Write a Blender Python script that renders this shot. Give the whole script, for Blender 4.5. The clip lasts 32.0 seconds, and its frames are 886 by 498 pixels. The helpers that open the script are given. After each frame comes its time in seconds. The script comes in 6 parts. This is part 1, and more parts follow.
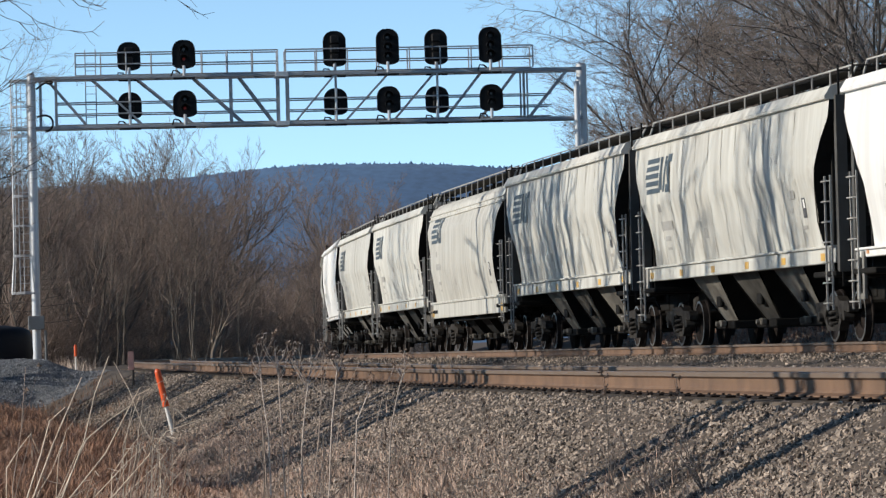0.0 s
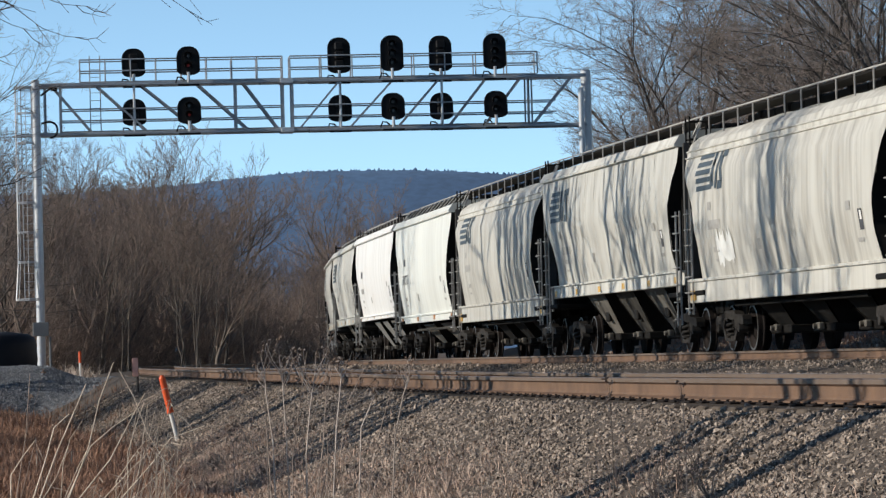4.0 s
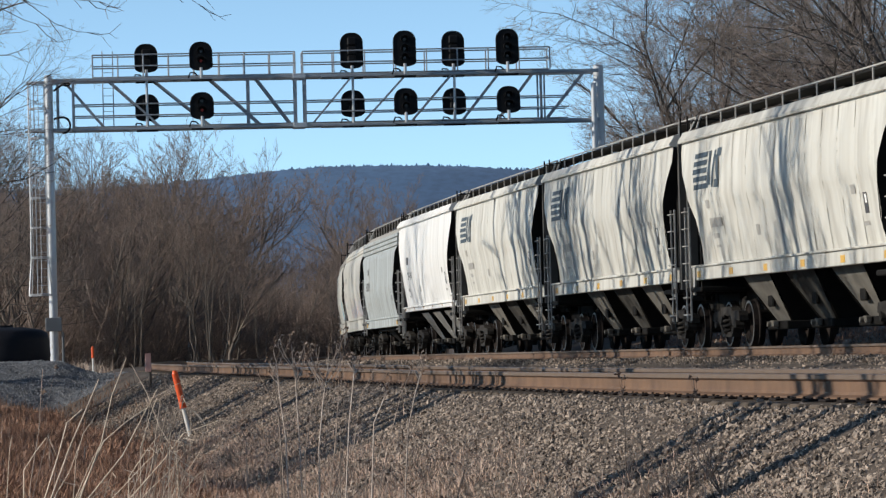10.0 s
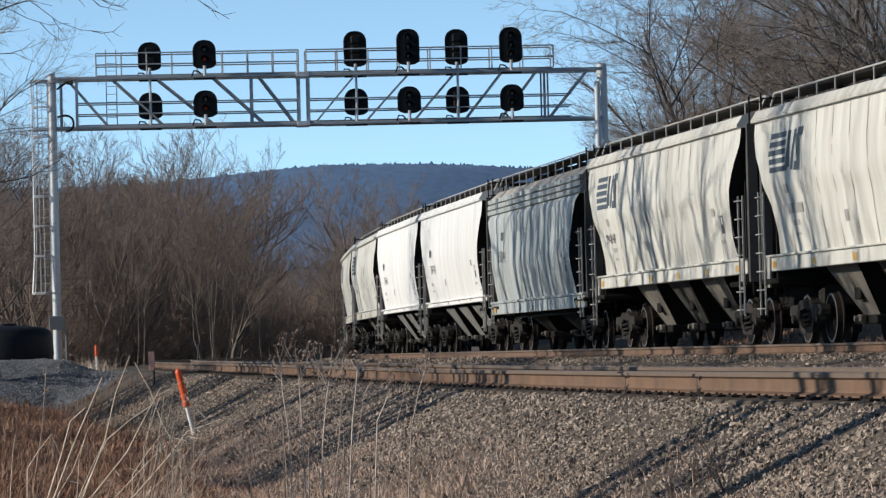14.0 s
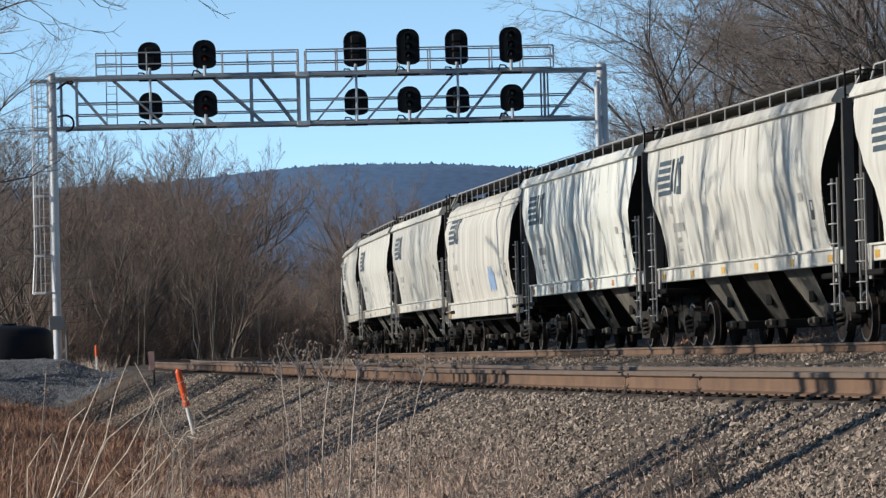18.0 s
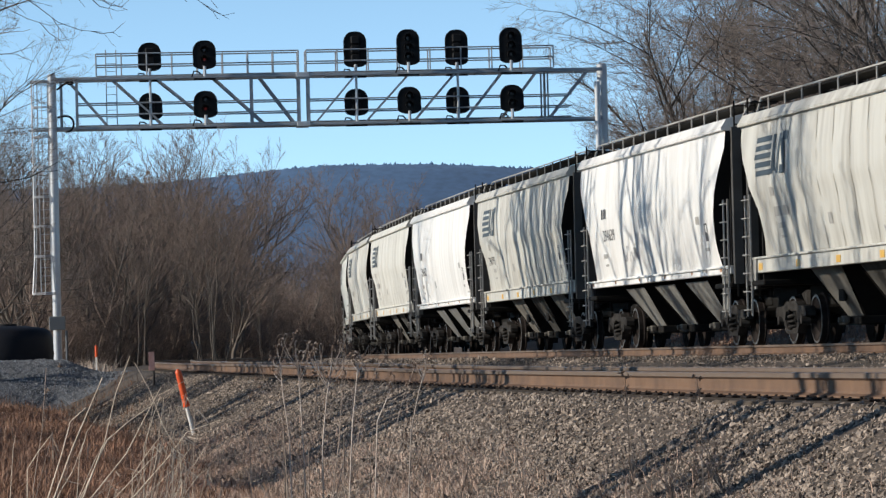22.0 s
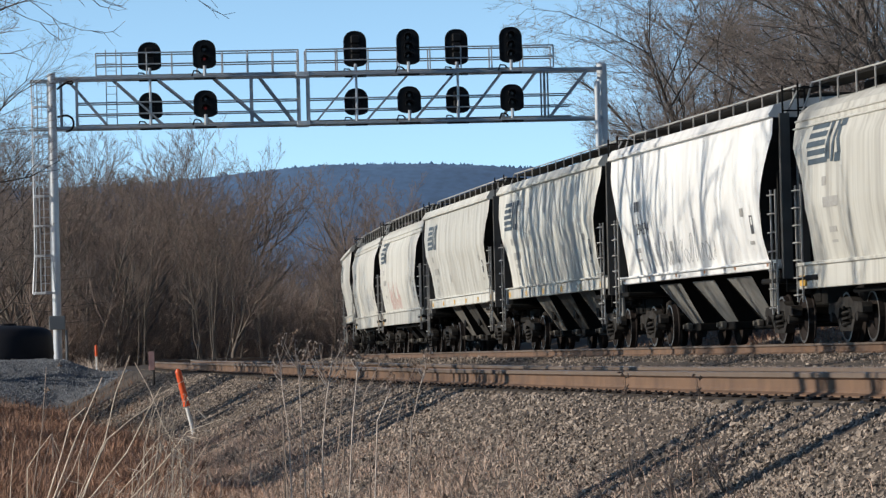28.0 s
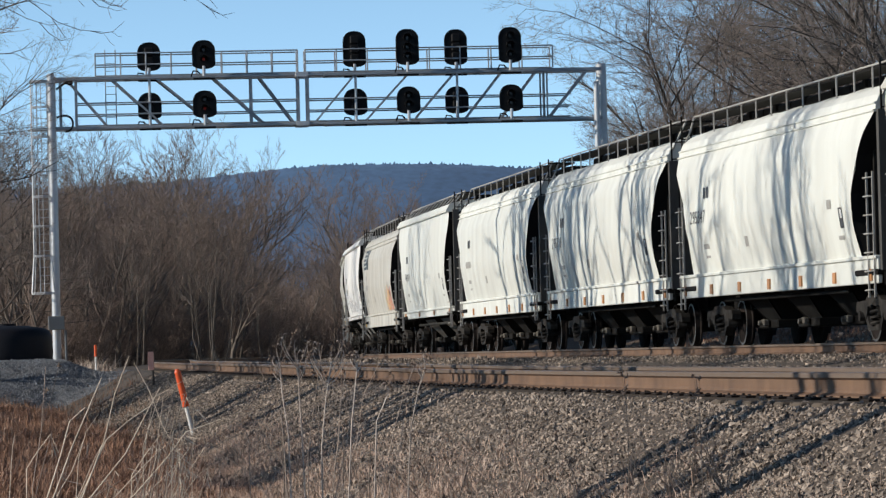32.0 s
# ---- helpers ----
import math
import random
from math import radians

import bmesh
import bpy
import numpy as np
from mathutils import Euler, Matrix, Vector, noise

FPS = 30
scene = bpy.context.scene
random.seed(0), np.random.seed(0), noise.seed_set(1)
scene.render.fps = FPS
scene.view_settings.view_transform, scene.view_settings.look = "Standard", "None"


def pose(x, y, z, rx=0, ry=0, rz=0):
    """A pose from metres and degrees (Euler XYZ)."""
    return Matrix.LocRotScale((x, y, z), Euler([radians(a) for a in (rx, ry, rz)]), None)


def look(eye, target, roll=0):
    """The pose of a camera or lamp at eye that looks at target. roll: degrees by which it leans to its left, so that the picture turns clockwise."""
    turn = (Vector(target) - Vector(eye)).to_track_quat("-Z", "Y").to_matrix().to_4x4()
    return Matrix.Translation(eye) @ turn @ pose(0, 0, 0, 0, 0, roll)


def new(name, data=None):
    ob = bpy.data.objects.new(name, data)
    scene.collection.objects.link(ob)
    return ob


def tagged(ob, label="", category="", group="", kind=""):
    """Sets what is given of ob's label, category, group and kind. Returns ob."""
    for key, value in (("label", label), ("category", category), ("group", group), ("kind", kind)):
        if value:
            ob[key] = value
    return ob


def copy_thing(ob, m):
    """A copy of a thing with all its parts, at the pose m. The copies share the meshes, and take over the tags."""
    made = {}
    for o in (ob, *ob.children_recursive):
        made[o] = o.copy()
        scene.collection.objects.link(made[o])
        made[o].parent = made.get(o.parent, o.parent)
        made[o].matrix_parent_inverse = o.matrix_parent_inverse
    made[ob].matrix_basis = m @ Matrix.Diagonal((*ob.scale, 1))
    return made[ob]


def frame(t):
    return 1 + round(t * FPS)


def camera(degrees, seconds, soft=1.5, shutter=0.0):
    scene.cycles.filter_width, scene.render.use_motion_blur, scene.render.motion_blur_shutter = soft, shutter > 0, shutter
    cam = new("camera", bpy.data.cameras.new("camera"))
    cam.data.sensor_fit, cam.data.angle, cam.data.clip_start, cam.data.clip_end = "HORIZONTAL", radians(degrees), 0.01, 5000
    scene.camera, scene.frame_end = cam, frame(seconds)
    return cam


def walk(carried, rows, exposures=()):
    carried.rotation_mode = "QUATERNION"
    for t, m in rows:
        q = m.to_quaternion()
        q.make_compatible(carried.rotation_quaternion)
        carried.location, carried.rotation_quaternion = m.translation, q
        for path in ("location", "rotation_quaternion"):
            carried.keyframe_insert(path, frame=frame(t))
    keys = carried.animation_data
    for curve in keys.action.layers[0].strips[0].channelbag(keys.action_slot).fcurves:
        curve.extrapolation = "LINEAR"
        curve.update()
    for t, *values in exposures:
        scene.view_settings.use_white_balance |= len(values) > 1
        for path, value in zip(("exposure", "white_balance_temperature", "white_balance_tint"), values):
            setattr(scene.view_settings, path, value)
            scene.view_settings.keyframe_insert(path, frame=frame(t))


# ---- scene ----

# camera: a tripod that pans and tilts a little; pan and tilt offsets in units of the lens
FOCAL, ROLL, EYE = 7200.0, 0.0253, Vector((0.0, 0.0, 1.50))
cam = camera(math.degrees(2 * math.atan(784 / FOCAL)), 32.0, soft=1.35)
SWAY = ((0.0, -36.4, 0.0), (0.5, -30.4, 3.1), (1.0, -24.8, 1.9), (1.5, -26.4, 6.1), (2.0, -29.4, 7.7), (2.5, -31.9, 10.7), (3.0, -29.3, 12.2),
        (3.5, -29.4, 10.8), (4.5, -28.0, 12.8), (5.5, -26.4, 13.8), (6.0, -24.2, 13.8), (6.5, -23.3, 10.7), (7.0, -23.0, 9.2), (7.5, -21.8, 9.2))
SWAY += ((8.0, -20.1, 12.0), (8.5, -16.6, 9.2), (9.0, -12.3, 6.1), (9.5, -9.2, 5.4), (10.0, -6.2, 3.2), (10.5, -4.7, 1.9), (11.0, -3.1, 1.5),
         (12.0, -1.6, 1.2), (13.0, -1.0, 0.5), (14.0, -0.1, 0.2), (16.5, 0.0, 0.0), (20.0, 0.0, 0.2), (23.0, 0.0, 1.1), (25.0, -0.1, 1.0),
         (27.5, 0.0, 0.0), (29.0, -0.2, 0.2), (30.0, -0.1, 2.0), (31.0, 0.0, 1.2), (32.0, -1.3, 0.4))


def aim(dx, dy):
    side, rise = -dx + ROLL * 181.5, 181.5 + dy + ROLL * dx
    return look(EYE, EYE + Vector((side / FOCAL, 1.0, rise / FOCAL)) * 100.0, -math.degrees(ROLL))


walk(cam, [(t, aim(dx, dy)) for t, dx, dy in SWAY],
     exposures=((0.0, 0.42), (1.0, 0.35), (2.5, 0.29), (8.0, 0.30), (13.5, 0.29), (18.0, 0.34), (24.0, 0.33), (30.0, 0.30), (32.0, 0.26)))

# ---- light ----
SUN_EL, SUN_AZ = radians(21.0), radians(11.0)   # low winter sun; azimuth: how far behind square left
sun_dir = Vector((-math.cos(SUN_EL) * math.cos(SUN_AZ), -math.cos(SUN_EL) * math.sin(SUN_AZ), math.sin(SUN_EL)))
sun = new("sun", bpy.data.lights.new("sun", "SUN"))
sun.data.energy, sun.data.angle, sun.data.color = 3.9, radians(0.55), (1.0, 0.925, 0.81)
sun.matrix_world = look((0, 0, 60), Vector((0, 0, 60)) - sun_dir)
SKY_RISE = 3.9
world = bpy.data.worlds.new("world")
scene.world = world
world.use_nodes = True
wn, wl = world.node_tree.nodes, world.node_tree.links
sky = wn.new("ShaderNodeTexSky")
sky.sky_type, sky.sun_disc = "NISHITA", False
sky.sun_elevation, sky.sun_rotation = SUN_EL, math.atan2(sun_dir.x, sun_dir.y)
sky.air_density, sky.dust_density, sky.ozone_density = 1.3, 0.0, 4.0
wmap, wco = wn.new("ShaderNodeMapping"), wn.new("ShaderNodeTexCoord")
wmap.inputs["Location"].default_value = (0, 0, 0.14)
wl.new(wco.outputs["Generated"], wmap.inputs["Vector"])
wl.new(wmap.outputs["Vector"], sky.inputs["Vector"])
# the clear sky pales and brightens smoothly from the zenith to the horizon
wz, wr, wp, wm, wx = (wn.new(t) for t in ("ShaderNodeSeparateXYZ", "ShaderNodeMapRange", "ShaderNodeMath", "ShaderNodeMath", "ShaderNodeVectorMath"))
wl.new(wco.outputs["Generated"], wz.inputs[0])
wr.inputs["From Min"].default_value, wr.inputs["From Max"].default_value = 1.0, 0.0
wl.new(wz.outputs["Z"], wr.inputs["Value"])
wp.operation, wp.inputs[1].default_value = "POWER", 6.0
wl.new(wr.outputs[0], wp.inputs[0])
wm.operation, wm.inputs[1].default_value, wm.inputs[2].default_value = "MULTIPLY_ADD", SKY_RISE, 1.0
wl.new(wp.outputs[0], wm.inputs[0])
wx.operation = "SCALE"
wl.new(sky.outputs["Color"], wx.inputs[0])
wl.new(wm.outputs[0], wx.inputs["Scale"])
wt = wn.new("ShaderNodeVectorMath")
wt.operation, wt.inputs[1].default_value = "MULTIPLY", (0.98, 1.0, 1.03)
wl.new(wx.outputs[0], wt.inputs[0])
wl.new(wt.outputs[0], wn["Background"].inputs["Color"])
wn["Background"].inputs["Strength"].default_value = 0.052
scene.view_settings.exposure = 0.35


# ---- materials ----
def material(name, colour, rough=0.7, metal=0.0, second=None, scale=3.0, amount=0.5, stretch=(1, 1, 1), grain=0.12, grain_scale=60.0,
             bump=0.0, bump_scale=30.0, spread=0.0, island=False, contrast=(0.35, 0.65), world_space=False, third=None, third_scale=0.6, third_amount=0.5):
    """Two colours mixed by large noise, fine grain, bump and a spread of brightness from piece to piece."""
    m = bpy.data.materials.new(name)
    m.use_nodes = True
    n, l = m.node_tree.nodes, m.node_tree.links
    b = n["Principled BSDF"]
    b.inputs["Roughness"].default_value, b.inputs["Metallic"].default_value = rough, metal
    co, mp = n.new("ShaderNodeTexCoord"), n.new("ShaderNodeMapping")
    if world_space:
        l.new(n.new("ShaderNodeNewGeometry").outputs["Position"], mp.inputs["Vector"])
    else:
        l.new(co.outputs["Object"], mp.inputs["Vector"])
    mp.inputs["Scale"].default_value = stretch
    info = n.new("ShaderNodeObjectInfo")

    def tex(sc, detail):
        t = n.new("ShaderNodeTexNoise")
        t.noise_dimensions = "4D"
        l.new(mp.outputs["Vector"], t.inputs["Vector"])
        mul = n.new("ShaderNodeMath")
        mul.operation = "MULTIPLY"
        mul.inputs[1].default_value = 40.0
        l.new(info.outputs["Random"], mul.inputs[0])
        l.new(mul.outputs[0], t.inputs["W"])
        t.inputs["Scale"].default_value, t.inputs["Detail"].default_value = sc, detail
        return t

    def ramp(t, lo, hi, top):
        r = n.new("ShaderNodeMapRange")
        r.inputs["From Min"].default_value, r.inputs["From Max"].default_value = lo, hi
        r.inputs["To Min"].default_value, r.inputs["To Max"].default_value = 0.0, top
        l.new(t.outputs["Fac"], r.inputs["Value"])
        return r

    def mix(fac, a, c):
        x = n.new("ShaderNodeMix")
        x.data_type = "RGBA"
        l.new(fac, x.inputs["Factor"])
        if hasattr(a, "is_output"):
            l.new(a, x.inputs[6])
        else:
            x.inputs[6].default_value = (*a, 1)
        x.inputs[7].default_value = (*c, 1)
        return x.outputs[2]
    out = mix(ramp(tex(scale, 5), *contrast, amount).outputs[0], colour, second or tuple(0.7 * c for c in colour))
    if third:
        out = mix(ramp(tex(third_scale, 4), 0.45, 0.7, third_amount).outputs[0], out, third)
    val = n.new("ShaderNodeHueSaturation")
    l.new(out, val.inputs["Color"])
    g = n.new("ShaderNodeMapRange")
    g.inputs["To Min"].default_value, g.inputs["To Max"].default_value = 1 - grain, 1 + grain
    l.new(tex(grain_scale, 3).outputs["Fac"], g.inputs["Value"])
    last = g.outputs[0]
    if spread:
        r = n.new("ShaderNodeMapRange")
        r.inputs["To Min"].default_value, r.inputs["To Max"].default_value = 1 - spread, 1 + spread
        src = n.new("ShaderNodeNewGeometry").outputs["Random Per Island"] if island else info.outputs["Random"]
        l.new(src, r.inputs["Value"])
        mm = n.new("ShaderNodeMath")
        mm.operation = "MULTIPLY"
        l.new(last, mm.inputs[0]), l.new(r.outputs[0], mm.inputs[1])
        last = mm.outputs[0]
    l.new(last, val.inputs["Value"])
    l.new(val.outputs["Color"], b.inputs["Base Color"])
    if bump:
        bp = n.new("ShaderNodeBump")
        bp.inputs["Strength"].default_value, bp.inputs["Distance"].default_value = bump, 0.02
        l.new(tex(bump_scale, 4).outputs["Fac"], bp.inputs["Height"])
        l.new(bp.outputs["Normal"], b.inputs["Normal"])
    return m


STREAK = (0.9, 0.9, 0.05)
M = {}
M["beige"] = material("beige_car_paint", (0.60, 0.59, 0.54), 0.55, second=(0.45, 0.435, 0.39), scale=2.2, stretch=STREAK, amount=0.7, spread=0.10, grain=0.05, bump=0.05, bump_scale=6, third=(0.24, 0.215, 0.18), third_scale=4.5, third_amount=0.45)
M["white"] = material("white_car_paint", (0.79, 0.78, 0.755), 0.5, second=(0.62, 0.61, 0.59), scale=2.0, stretch=STREAK, amount=0.5, spread=0.04, grain=0.04, bump=0.04, bump_scale=6, third=(0.45, 0.43, 0.40), third_scale=4.0, third_amount=0.3)
M["cream"] = material("cream_car_paint", (0.55, 0.535, 0.485), 0.55, second=(0.44, 0.42, 0.37), scale=2.4, stretch=STREAK, amount=0.7, spread=0.10, grain=0.05, bump=0.05, bump_scale=6, third=(0.24, 0.22, 0.19), third_scale=5.0, third_amount=0.65)
M["grey"] = material("pale_grey_car_paint", (0.42, 0.45, 0.45), 0.55, second=(0.30, 0.32, 0.31), scale=3.0, stretch=STREAK, amount=0.75, spread=0.04, grain=0.05, bump=0.04, bump_scale=6, third=(0.14, 0.135, 0.125), third_scale=6.5, third_amount=0.75)
M["pale"] = material("pale_white_car_paint", (0.70, 0.71, 0.66), 0.5, second=(0.54, 0.54, 0.50), scale=2.0, stretch=STREAK, amount=0.6, spread=0.06, grain=0.05, bump=0.04, bump_scale=6)
M["roof"] = material("dusty_roof_sheet", (0.40, 0.38, 0.34), 0.7, second=(0.22, 0.20, 0.18), scale=1.6, amount=0.8)
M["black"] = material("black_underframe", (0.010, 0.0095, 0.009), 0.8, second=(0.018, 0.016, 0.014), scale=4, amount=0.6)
# near-black, for the shade in the gaps between cars is in the colour
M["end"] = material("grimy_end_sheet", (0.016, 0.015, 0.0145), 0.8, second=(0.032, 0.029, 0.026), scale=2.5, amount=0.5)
M["truck"] = material("grimy_cast_steel", (0.045, 0.041, 0.037), 0.8, second=(0.011, 0.0095, 0.009), scale=7, amount=0.7, bump=0.2)
# dirty sheets, made darker still for the shade under the sill
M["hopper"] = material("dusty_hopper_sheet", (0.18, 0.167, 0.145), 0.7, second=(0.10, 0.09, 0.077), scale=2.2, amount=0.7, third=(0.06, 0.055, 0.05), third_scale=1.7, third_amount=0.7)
M["head"] = material("brown_seed_head", (0.21, 0.15, 0.115), 0.9, second=(0.13, 0.09, 0.07), scale=20)
M["stake"] = material("dull_grey_end_post", (0.075, 0.072, 0.068), 0.75, second=(0.04, 0.038, 0.036), scale=3)
M["seam"] = material("grimy_weld_seam", (0.24, 0.215, 0.18), 0.7, second=(0.40, 0.38, 0.33), scale=1.2, amount=0.9)
# bays and steps of the white cars, their shade mixed into the grey
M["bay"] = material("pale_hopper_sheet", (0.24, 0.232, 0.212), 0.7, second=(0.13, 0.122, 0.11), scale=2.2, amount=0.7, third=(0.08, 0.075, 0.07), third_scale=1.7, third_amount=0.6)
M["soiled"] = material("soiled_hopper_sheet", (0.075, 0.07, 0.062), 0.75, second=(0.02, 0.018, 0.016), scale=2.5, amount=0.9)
M["steel"] = material("bare_wheel_steel", (0.115, 0.11, 0.105), 0.45, 0.3)
M["wheel"] = material("rusty_wheel", (0.026, 0.020, 0.018), 0.75, second=(0.013, 0.011, 0.010), scale=9)
M["galv"] = material("galvanised_steel", (0.50, 0.51, 0.53), 0.5, 0.3, second=(0.42, 0.43, 0.45), scale=6)
M["rung"] = material("worn_ladder_paint", (0.40, 0.385, 0.36), 0.6, second=(0.2, 0.19, 0.175), scale=6)
M["yellow"] = material("yellow_reflector", (0.62, 0.36, 0.06), 0.4, spread=0.15)
M["thin"] = material("greyish_brown_twigs", (0.25, 0.192, 0.162), 0.9, second=(0.125, 0.096, 0.082), scale=0.2, spread=0.5, island=True)
# darker copy of the galvanised steel, with the truss's shade in it
M["member"] = material("dull_galvanised_member", (0.34, 0.36, 0.39), 0.55, 0.2, second=(0.25, 0.27, 0.29), scale=5)
M["amber"] = material("faded_amber_reflector", (0.42, 0.20, 0.08), 0.5, spread=0.2)
M["orange"] = material("orange_marker", (0.75, 0.10, 0.015), 0.45, second=(0.55, 0.07, 0.02), scale=8)
M["ink"] = material("faded_navy_paint", (0.042, 0.062, 0.080), 0.6, second=(0.085, 0.108, 0.125), scale=3, amount=0.6)
M["mark"] = material("black_stencil_paint", (0.07, 0.07, 0.075), 0.6)
M["rail"] = material("rusty_rail_side", (0.165, 0.095, 0.056), 0.75, second=(0.075, 0.044, 0.029), scale=3, amount=0.7, grain=0.2, bump=0.15, bump_scale=60, world_space=True)
M["railtop"] = material("polished_rail_head", (0.36, 0.33, 0.31), 0.32, 0.85)
M["railhead"] = material("dull_rail_head_side", (0.15, 0.108, 0.08), 0.6, second=(0.10, 0.072, 0.053), scale=4)
M["tan"] = material("bleached_tan_grass", (0.58, 0.42, 0.33), 0.8, second=(0.36, 0.215, 0.16), scale=0.5, spread=0.35, island=True, world_space=True)
M["russet"] = material("russet_weed_grass", (0.40, 0.215, 0.135), 0.8, second=(0.19, 0.115, 0.08), scale=0.5, spread=0.35, island=True, world_space=True)
M["tie"] = material("weathered_tie_wood", (0.10, 0.075, 0.055), 0.85, second=(0.05, 0.04, 0.03), scale=5, spread=0.2)
# pale tone stands in for the dust haze hanging over the bank
M["dust"] = material("dusty_pale_grass", (0.50, 0.40, 0.33), 0.9, second=(0.33, 0.25, 0.20), scale=0.5, spread=0.3, island=True, world_space=True)
M["stone"] = material("ballast_stone", (0.29, 0.232, 0.187), 0.85, second=(0.12, 0.095, 0.077), scale=8, spread=0.75, island=True, grain=0.15)
M["bed"] = material("ballast_bed", (0.10, 0.075, 0.056), 0.9, second=(0.05, 0.038, 0.03), scale=9, amount=0.9, bump=0.9, bump_scale=18, world_space=True, grain=0.3, grain_scale=14)
M["earth"] = material("winter_meadow_earth", (0.12, 0.08, 0.05), 0.95, second=(0.075, 0.05, 0.035), scale=0.6, amount=0.9, bump=0.6, bump_scale=5, world_space=True, grain=0.3, grain_scale=9)
M["grass"] = material("dry_grass", (0.23, 0.135, 0.085), 0.8, second=(0.17, 0.085, 0.05), scale=0.25, amount=0.9, spread=0.4, island=True, world_space=True)
M["straw"] = material("bleached_stalk", (0.72, 0.59, 0.46), 0.7, second=(0.30, 0.22, 0.15), scale=9, spread=0.2)
M["weed"] = material("brown_weed_stalk", (0.30, 0.235, 0.19), 0.8, second=(0.14, 0.10, 0.08), scale=5, spread=0.5)
# paler copy of the weed stalk, with sunlight put into the colour
M["palestem"] = material("greyish_pale_weed_stem", (0.50, 0.42, 0.36), 0.8, second=(0.24, 0.18, 0.15), scale=7, spread=0.25)
M["bark"] = material("grey_bark", (0.10, 0.086, 0.077), 0.9, second=(0.036, 0.031, 0.028), scale=3, amount=0.8, bump=0.5, bump_scale=12)
M["twig"] = material("brown_twigs", (0.27, 0.222, 0.195), 0.9, second=(0.10, 0.083, 0.073), scale=0.4, spread=0.35, island=True)
M["brush"] = material("russet_twigs", (0.26, 0.195, 0.16), 0.9, second=(0.135, 0.10, 0.083), scale=0.2, spread=0.5, island=True)
# the haze before the ridge is put into this blue
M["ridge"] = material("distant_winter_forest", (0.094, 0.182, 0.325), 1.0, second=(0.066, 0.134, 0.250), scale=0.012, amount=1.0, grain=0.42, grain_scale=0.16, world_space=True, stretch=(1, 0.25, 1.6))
M["paletrunk"] = material("pale_grey_stems", (0.15, 0.126, 0.106), 0.9, second=(0.085, 0.07, 0.06), scale=3)
# the bluish grey holds the shade that lies on the heap
M["gravel"] = material("grey_gravel_heap", (0.19, 0.195, 0.205), 0.95, second=(0.07, 0.074, 0.084), scale=3.5, amount=0.9, bump=0.8, bump_scale=14, grain=0.3, grain_scale=20)
M["signal"] = material("matt_black_signal", (0.012, 0.012, 0.013), 0.6)
M["lens"] = material("dark_signal_lens", (0.03, 0.02, 0.02), 0.25)
M["tank"] = material("black_plastic_tank", (0.012, 0.013, 0.018), 0.55, second=(0.02, 0.02, 0.024), scale=2)
M["box"] = material("grey_equipment_box", (0.14, 0.15, 0.16), 0.6)
M["pink"] = material("faded_sign_plate", (0.60, 0.34, 0.30), 0.6, second=(0.45, 0.24, 0.21), scale=9)
M["post"] = material("dark_sign_post", (0.035, 0.03, 0.028), 0.8)
M["whitepost"] = material("white_marker_tube", (0.75, 0.73, 0.70), 0.5, second=(0.5, 0.46, 0.42), scale=12)
for word in ("black", "end", "truck", "wheel", "soiled", "signal", "tank", "hopper", "bark", "twig", "thin", "brush"):
    M[word].node_tree.nodes["Principled BSDF"].inputs["Specular IOR Level"].default_value = 0.12
red_glow = bpy.data.materials.new("red_signal_light")
red_glow.use_nodes = True
red_glow.node_tree.nodes["Principled BSDF"].inputs["Base Color"].default_value = (0.02, 0.004, 0.004, 1)
red_glow.node_tree.nodes["Principled BSDF"].inputs["Emission Color"].default_value = (1, 0.05, 0.02, 1)
red_glow.node_tree.nodes["Principled BSDF"].inputs["Emission Strength"].default_value = 0.035


